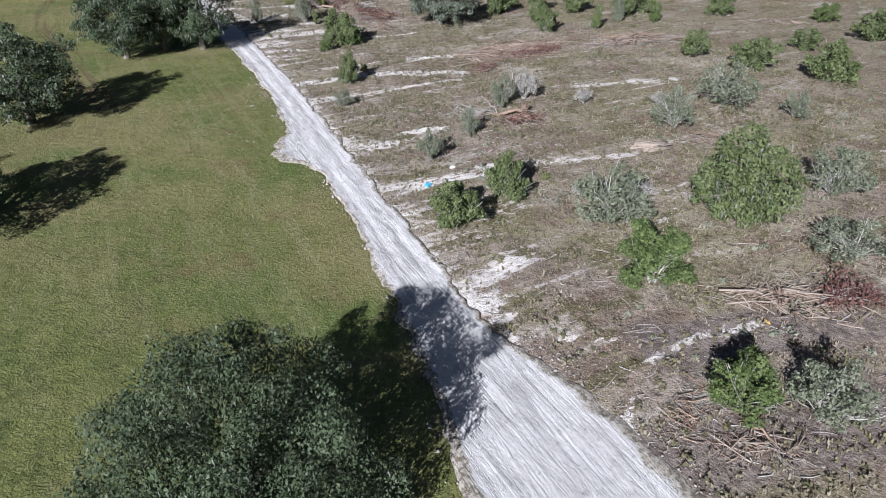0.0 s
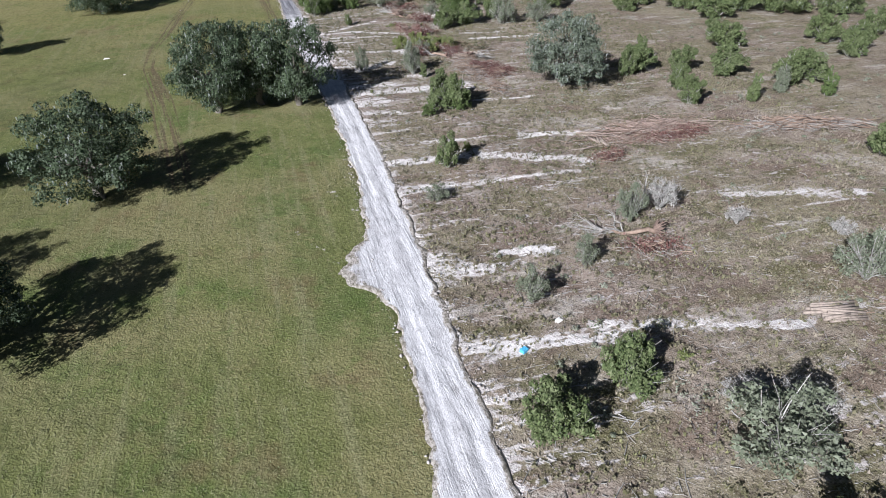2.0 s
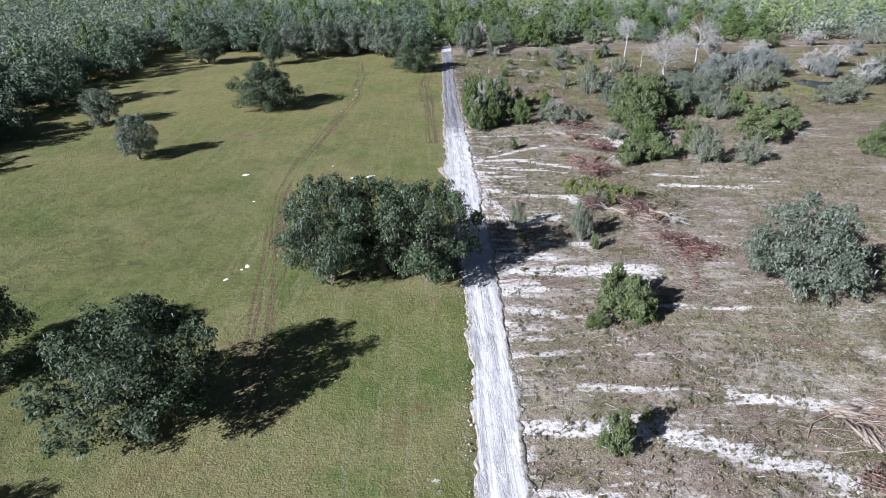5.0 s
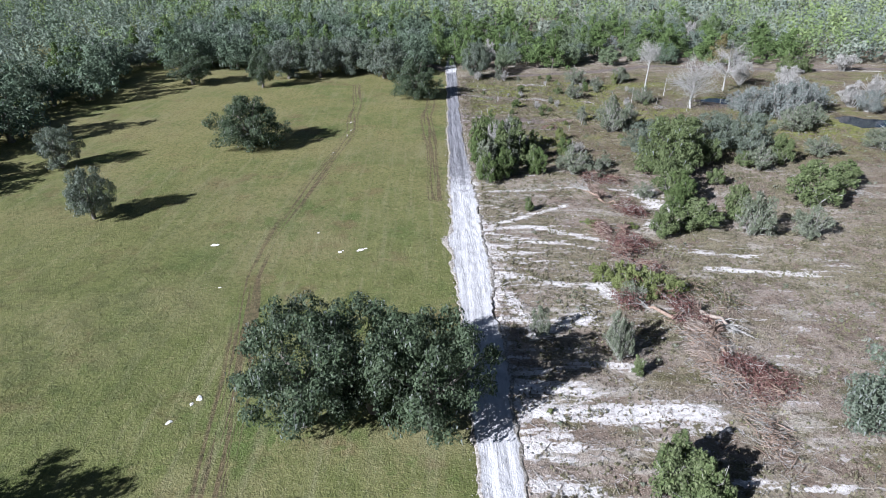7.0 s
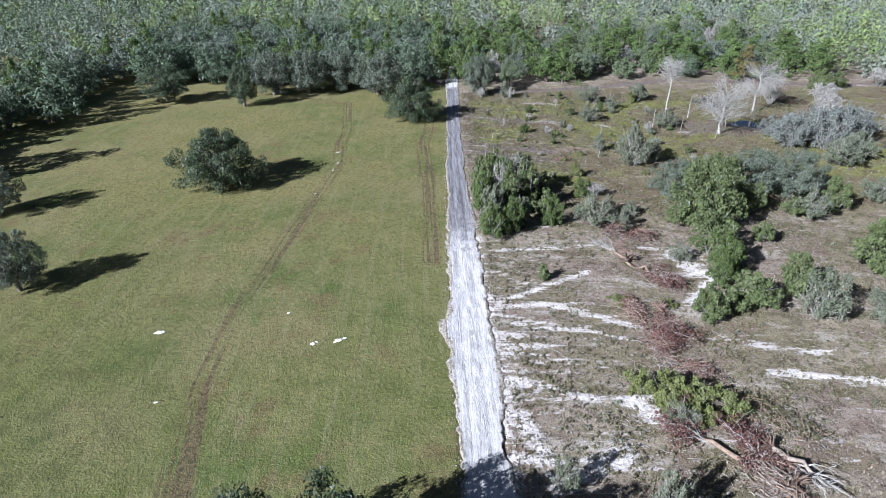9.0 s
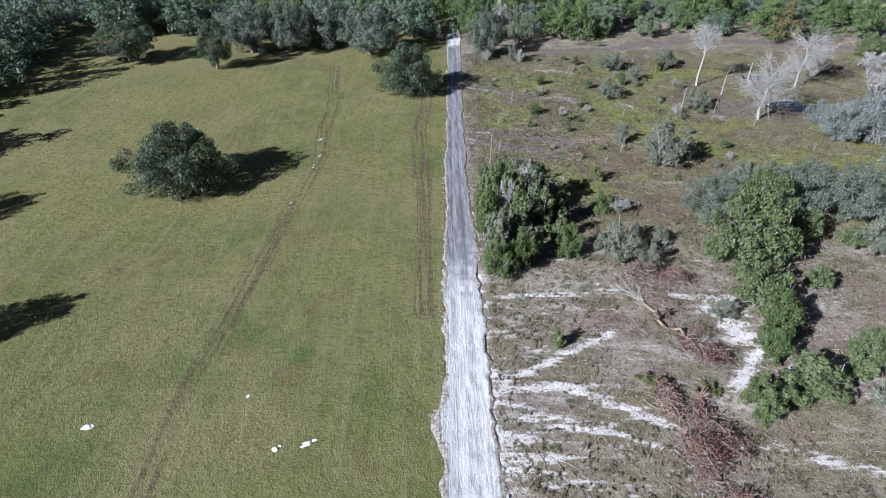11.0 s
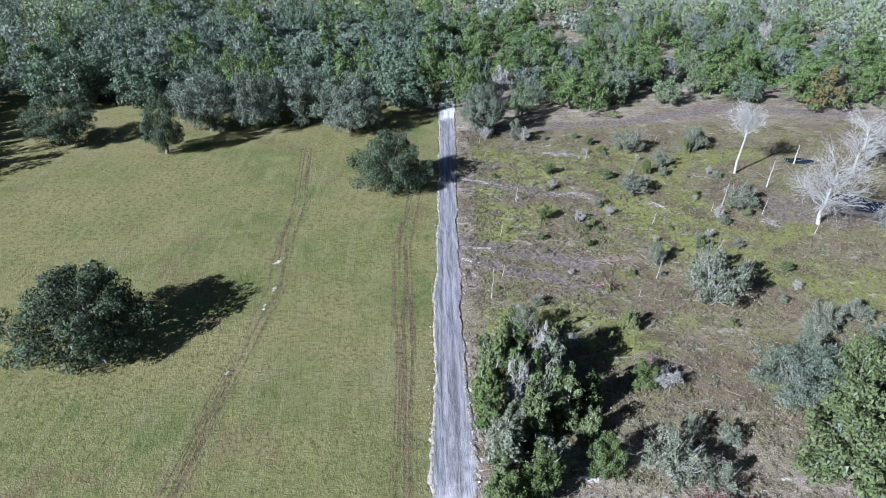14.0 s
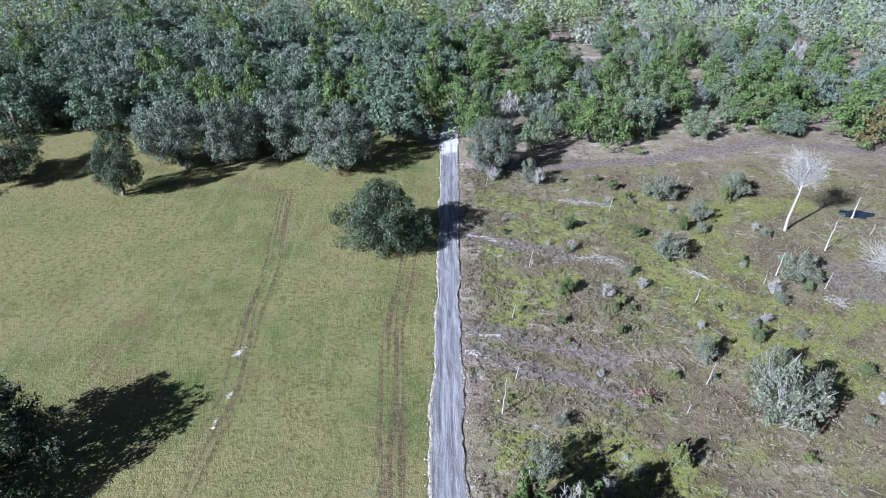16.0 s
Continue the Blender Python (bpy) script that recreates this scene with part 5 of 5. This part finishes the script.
def low_scrub(name, n, x0, x1, y0, y1, size, mat, label, seed, thresh, per=34):
    """Knee-high mounds of scrub, thick in patches."""
    rnd = np.random.default_rng(seed)
    x, y = rnd.uniform(x0, x1, n), rnd.uniform(y0, y1, n)
    k = off_road(x, y, 1.0) & (x > at_y(ROAD_X, y)) & (vnoise(x, y, 0.07, seed) + 0.7 * vnoise(x, y, 0.25, seed + 1) + rnd.normal(0, 0.25, n) > thresh)
    for px, py, pr in PONDS:
        k &= np.hypot((x - px) / 1.25, (y - py) / 0.8) > pr * 1.3
    x, y = x[k], y[k]
    n = len(x)
    r = size * rnd.gamma(3, 0.33, n)
    d = unit(rnd.normal(0, 1, (n, per, 3)) + (0, 0, 0.7))
    d[..., 2] = np.abs(d[..., 2])
    p = np.stack([x, y, land(x, y) + 0.05], 1)[:, None] + d * (r[:, None] * rnd.uniform(0.4, 1.1, (n, per)))[..., None] * (1, 1, 0.75)
    me = mesh_of(name, *leaves(p.reshape(-1, 3), d.reshape(-1, 3), 0.15, rnd), mat)
    give(me, "tone", np.repeat(rnd.beta(0.8, 2.0, n), per * 3))
    tagged(new(name, me), label, "scrub", kind="stuff")


low_scrub("low_scrub", 12000, 18, 92, 8, 190, 0.36, SCRUB, "knee-high olive and brown scrub on cleared ground", 31, 0.0, 20)
low_scrub("wet_scrub", 9000, 23, 130, 182, 274, 0.45, SCRUB, "knee-high olive and rusty scrub on wet ground", 35, -0.1, 18)
low_scrub("rusty_scrub", 5000, 23, 120, 184, 274, 0.4, RUSTY_SCRUB, "knee-high rusty brown sedge clumps on wet ground", 47, 0.0, 18)
low_scrub("grey_brush", 2600, 26, 140, 10, 272, 0.5, SHRUB_PALE, "low grey-green brush on cleared ground", 39, 0.15)


def scatter_clods(n, seed):
    """Crumbs of sand and soil thrown up along the edges of the track."""
    rnd = np.random.default_rng(seed)
    y = rnd.uniform(8, 235, n)
    side = np.where(rnd.random(n) < 0.68, 1, -1)
    x = at_y(ROAD_X, y) + side * (at_y(ROAD_W, y) * rnd.uniform(0.9, 1.18, n) + np.abs(rnd.normal(0, 0.8, n)) * np.where(side > 0, 1, 0.35))
    r = rnd.gamma(1.3, 0.03, n)
    base = np.array([(1, 0, 0), (-1, 0, 0), (0, 1, 0), (0, -1, 0), (0, 0, 0.8), (0, 0, -0.5)], float)
    tri = np.array([(0, 2, 4), (2, 1, 4), (1, 3, 4), (3, 0, 4), (2, 0, 5), (1, 2, 5), (3, 1, 5), (0, 3, 5)])
    c = np.stack([x, y, land(x, y) + 0.08], 1)
    v = c[:, None] + base * r[:, None, None] * rnd.uniform(0.6, 1.4, (n, 6, 1))
    f = tri[None] + (np.arange(n) * 6)[:, None, None]
    ob = new("sand_clods", mesh_of("sand_clods", v.reshape(-1, 3), f.reshape(-1, 3), CLOD))
    tagged(ob, "crumbled sand clods along the track edges", "soil clods", kind="stuff")


scatter_clods(5200, 9)


def litter(n, seed):
    """Broken sticks strewn over the cleared ground."""
    rnd = np.random.default_rng(seed)
    out = []
    while len(out) < n:
        y = rnd.uniform(8, 260)
        x = float(at_y(ROAD_X, y)) + 3 + abs(rnd.normal(0, 24))
        l, a = rnd.gamma(2.0, 0.36), rnd.normal(0.0, 0.9)
        d = np.array((math.cos(a), math.sin(a), 0)) * l / 2
        c = np.array((x, y, float(land(np.array([x]), np.array([y]))[0]) + 0.06))
        q = rnd.uniform(0.015, 0.045)
        out.append(tube(np.array([c - d, c + rnd.normal(0, 0.1, 3) * (1, 1, 0.4), c + d]), [q, q, q * 0.5], 3))
    ob = new("stick_litter", mesh_of("stick_litter", *joined(out), GREY_TWIG))
    tagged(ob, "broken grey sticks strewn over cleared ground", "stick litter", kind="stuff")


litter(5200, 5)


# ---------------------------------------------------------------- woods
def in_woods(x, y):
    """Where the closed woods stand."""
    left_edge = np.interp(y, [60, 165, 200, 243, 285], [-78, -74, -86, -88, -84])
    west = (x < left_edge) & (y > 60)
    far_edge = np.interp(x, [-90, -72, -55, -36, -12, 8, 18, 22, 28, 40, 95, 130, 200, 400], [284, 292, 291, 284, 288, 286, 302, 302, 278, 284, 297, 292, 292, 300])
    gap = np.hypot((x - 62) / 8, (y - 369) / 22) < 1
    gap2 = np.hypot((x - 98) / 10, (y - 338) / 9) < 1
    return (west | (y > far_edge)) & ~gap & ~gap2


def edge_depth(x, y):
    return np.maximum.reduce([np.where(x < -60, np.interp(y, [60, 165, 200, 243, 285], [-78, -74, -86, -88, -84]) - x, -1), y - 284])


wood_rng = np.random.default_rng(99)
spots = []
grid = np.mgrid[-300:420:8.8, 50:690:8.8].reshape(2, -1).T
for x, y in grid + wood_rng.uniform(-4, 4, grid.shape):
    if in_woods(np.array([x]), np.array([y]))[0] and abs(x - 16) < 18 + (0.76 if x < 16 else 1.2) * (y - 20) and y < 620:
        spots.append((float(edge_depth(np.array([x]), np.array([y]))[0]), x, y))
spots.sort()
near = [s for s in spots if -95 < s[1] < 150][:300]
taken = set(near)
for d, x, y in near:
    u = wood_rng.random()
    if x < 22:
        if u < 0.8:
            wood_oaks.put(x, y, wood_rng.uniform(5.4, 8.0), wood_rng.uniform(5.6, 8.0), "dark live oak at the edge of dense woods", group="woodland trees", rnd=wood_rng, which=int(wood_rng.integers(0, 3)))
        else:
            pines.put(x, y, wood_rng.uniform(3.6, 4.8), wood_rng.uniform(4.6, 6.2), "bright green pine rising in dense woods", group="woodland pines", rnd=wood_rng)
    elif u < 0.34:
        pines.put(x, y, wood_rng.uniform(3.8, 5.2), wood_rng.uniform(3.4, 5.0), "bright green pine at the edge of the woods", group="woodland pines", rnd=wood_rng)
    elif u < 0.7:
        wood_oaks.put(x, y, wood_rng.uniform(3.4, 5.0), wood_rng.uniform(4.5, 6.5), "green broadleaf tree at the edge of the woods", group="woodland trees", rnd=wood_rng, which=int(wood_rng.choice((0, 2, 3, 3))))
    elif u > 0.93:
        bare_shrubs.put(x, y, wood_rng.uniform(2.6, 3.8), wood_rng.uniform(4.5, 6.5), "pale leafless tree at the edge of the woods", group="bare woodland trees", rnd=wood_rng)
    else:
        wood_pale.put(x, y, wood_rng.uniform(3.0, 4.6), wood_rng.uniform(3.6, 5.4), "pale grey-green tree with bare twigs in the woods", group="pale woodland trees", rnd=wood_rng)


cypress.put(117.0, 291.0, 4.2, 4.4, "rusty orange cypress at the edge of the woods")


def far_woods(name, rows, mat, label, seed, tall, size=0.8, per=190):
    """Many distant crowns in one mesh: a few uneven crowns, turned and scaled."""
    rnd = np.random.default_rng(seed)
    if not rows:
        return
    shapes = [crown_points(rnd, crown_clumps(rnd, 40, 0.8, 0.15, 0.9), per) for _ in range(6)]
    ps, ds, ss = [], [], []
    for x, y in rows:
        p, d = shapes[rnd.integers(6)]
        a = rnd.uniform(0, 6.28)
        c, q = math.cos(a), math.sin(a)
        turn = np.array(((c, -q, 0), (q, c, 0), (0, 0, 1)))
        r, h = rnd.uniform(3.8, 6.8), rnd.uniform(0.7, 1.3) * tall
        ps.append((p @ turn.T) * (r, r, h) + (x, y, 0))
        ds.append(d @ turn.T)
        ss.append(np.full(per, size * r / 5.3))
    v, f = leaves(np.concatenate(ps), 1.6 * np.concatenate(ds), np.concatenate(ss), rnd)
    me = mesh_of(name, v, f, mat)
    give(me, "tone", np.repeat(rnd.beta(1.0, 1.6, len(rows)), per * 3))
    tagged(new(name, me), label, "woods", kind="stuff")


rest = [s for s in spots if s not in taken]
bins = {}
for d, x, y in rest:
    u = wood_rng.random()
    if x < 22:
        key = "oak" if u < 0.5 else "grey" if u < 0.78 else "pine" if (y > 330 and x > -130) or u > 0.93 else "oak"
    else:
        key = ("pine" if u < 0.26 else "shrub" if u < 0.52 else "grey" if u < 0.72 else "pale") if y < 370 else ("scrub" if u < 0.6 else "shrub" if u < 0.75 else "grey" if u < 0.92 else "pine")
    bins.setdefault(key, []).append((x, y))
for n, (key, mat, tall, label) in enumerate([("oak", HAZY_OAK, 12.5, "distant dark live oak woods"), ("grey", HAZY_GREY, 11, "distant grey-green mossy woods"), ("pine", HAZY_PINE, 14, "distant bright green pine woods"), ("shrub", HAZY_GREEN, 8, "distant green broadleaf woods"), ("pale", HAZY_PALE, 8, "distant pale scrubby woods"), ("scrub", HAZY_PALE, 5.5, "distant low grey-green scrub")]):
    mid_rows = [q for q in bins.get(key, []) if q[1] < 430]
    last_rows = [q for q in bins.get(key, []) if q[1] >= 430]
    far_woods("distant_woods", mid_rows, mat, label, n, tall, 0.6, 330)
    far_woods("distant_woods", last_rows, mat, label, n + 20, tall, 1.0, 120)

for kind_of in (cypress, grey_thickets, near_oak, oaks, mossy, scrub_oaks, green_shrubs, bright_shrubs, pale_shrubs, saplings, bare_shrubs, yellow_shrubs, wood_oaks, pines, wood_pale):
    for root, used in zip(kind_of.roots, kind_of.used):
        if not used:
            for ob in (*root.children_recursive, root):
                bpy.data.objects.remove(ob)
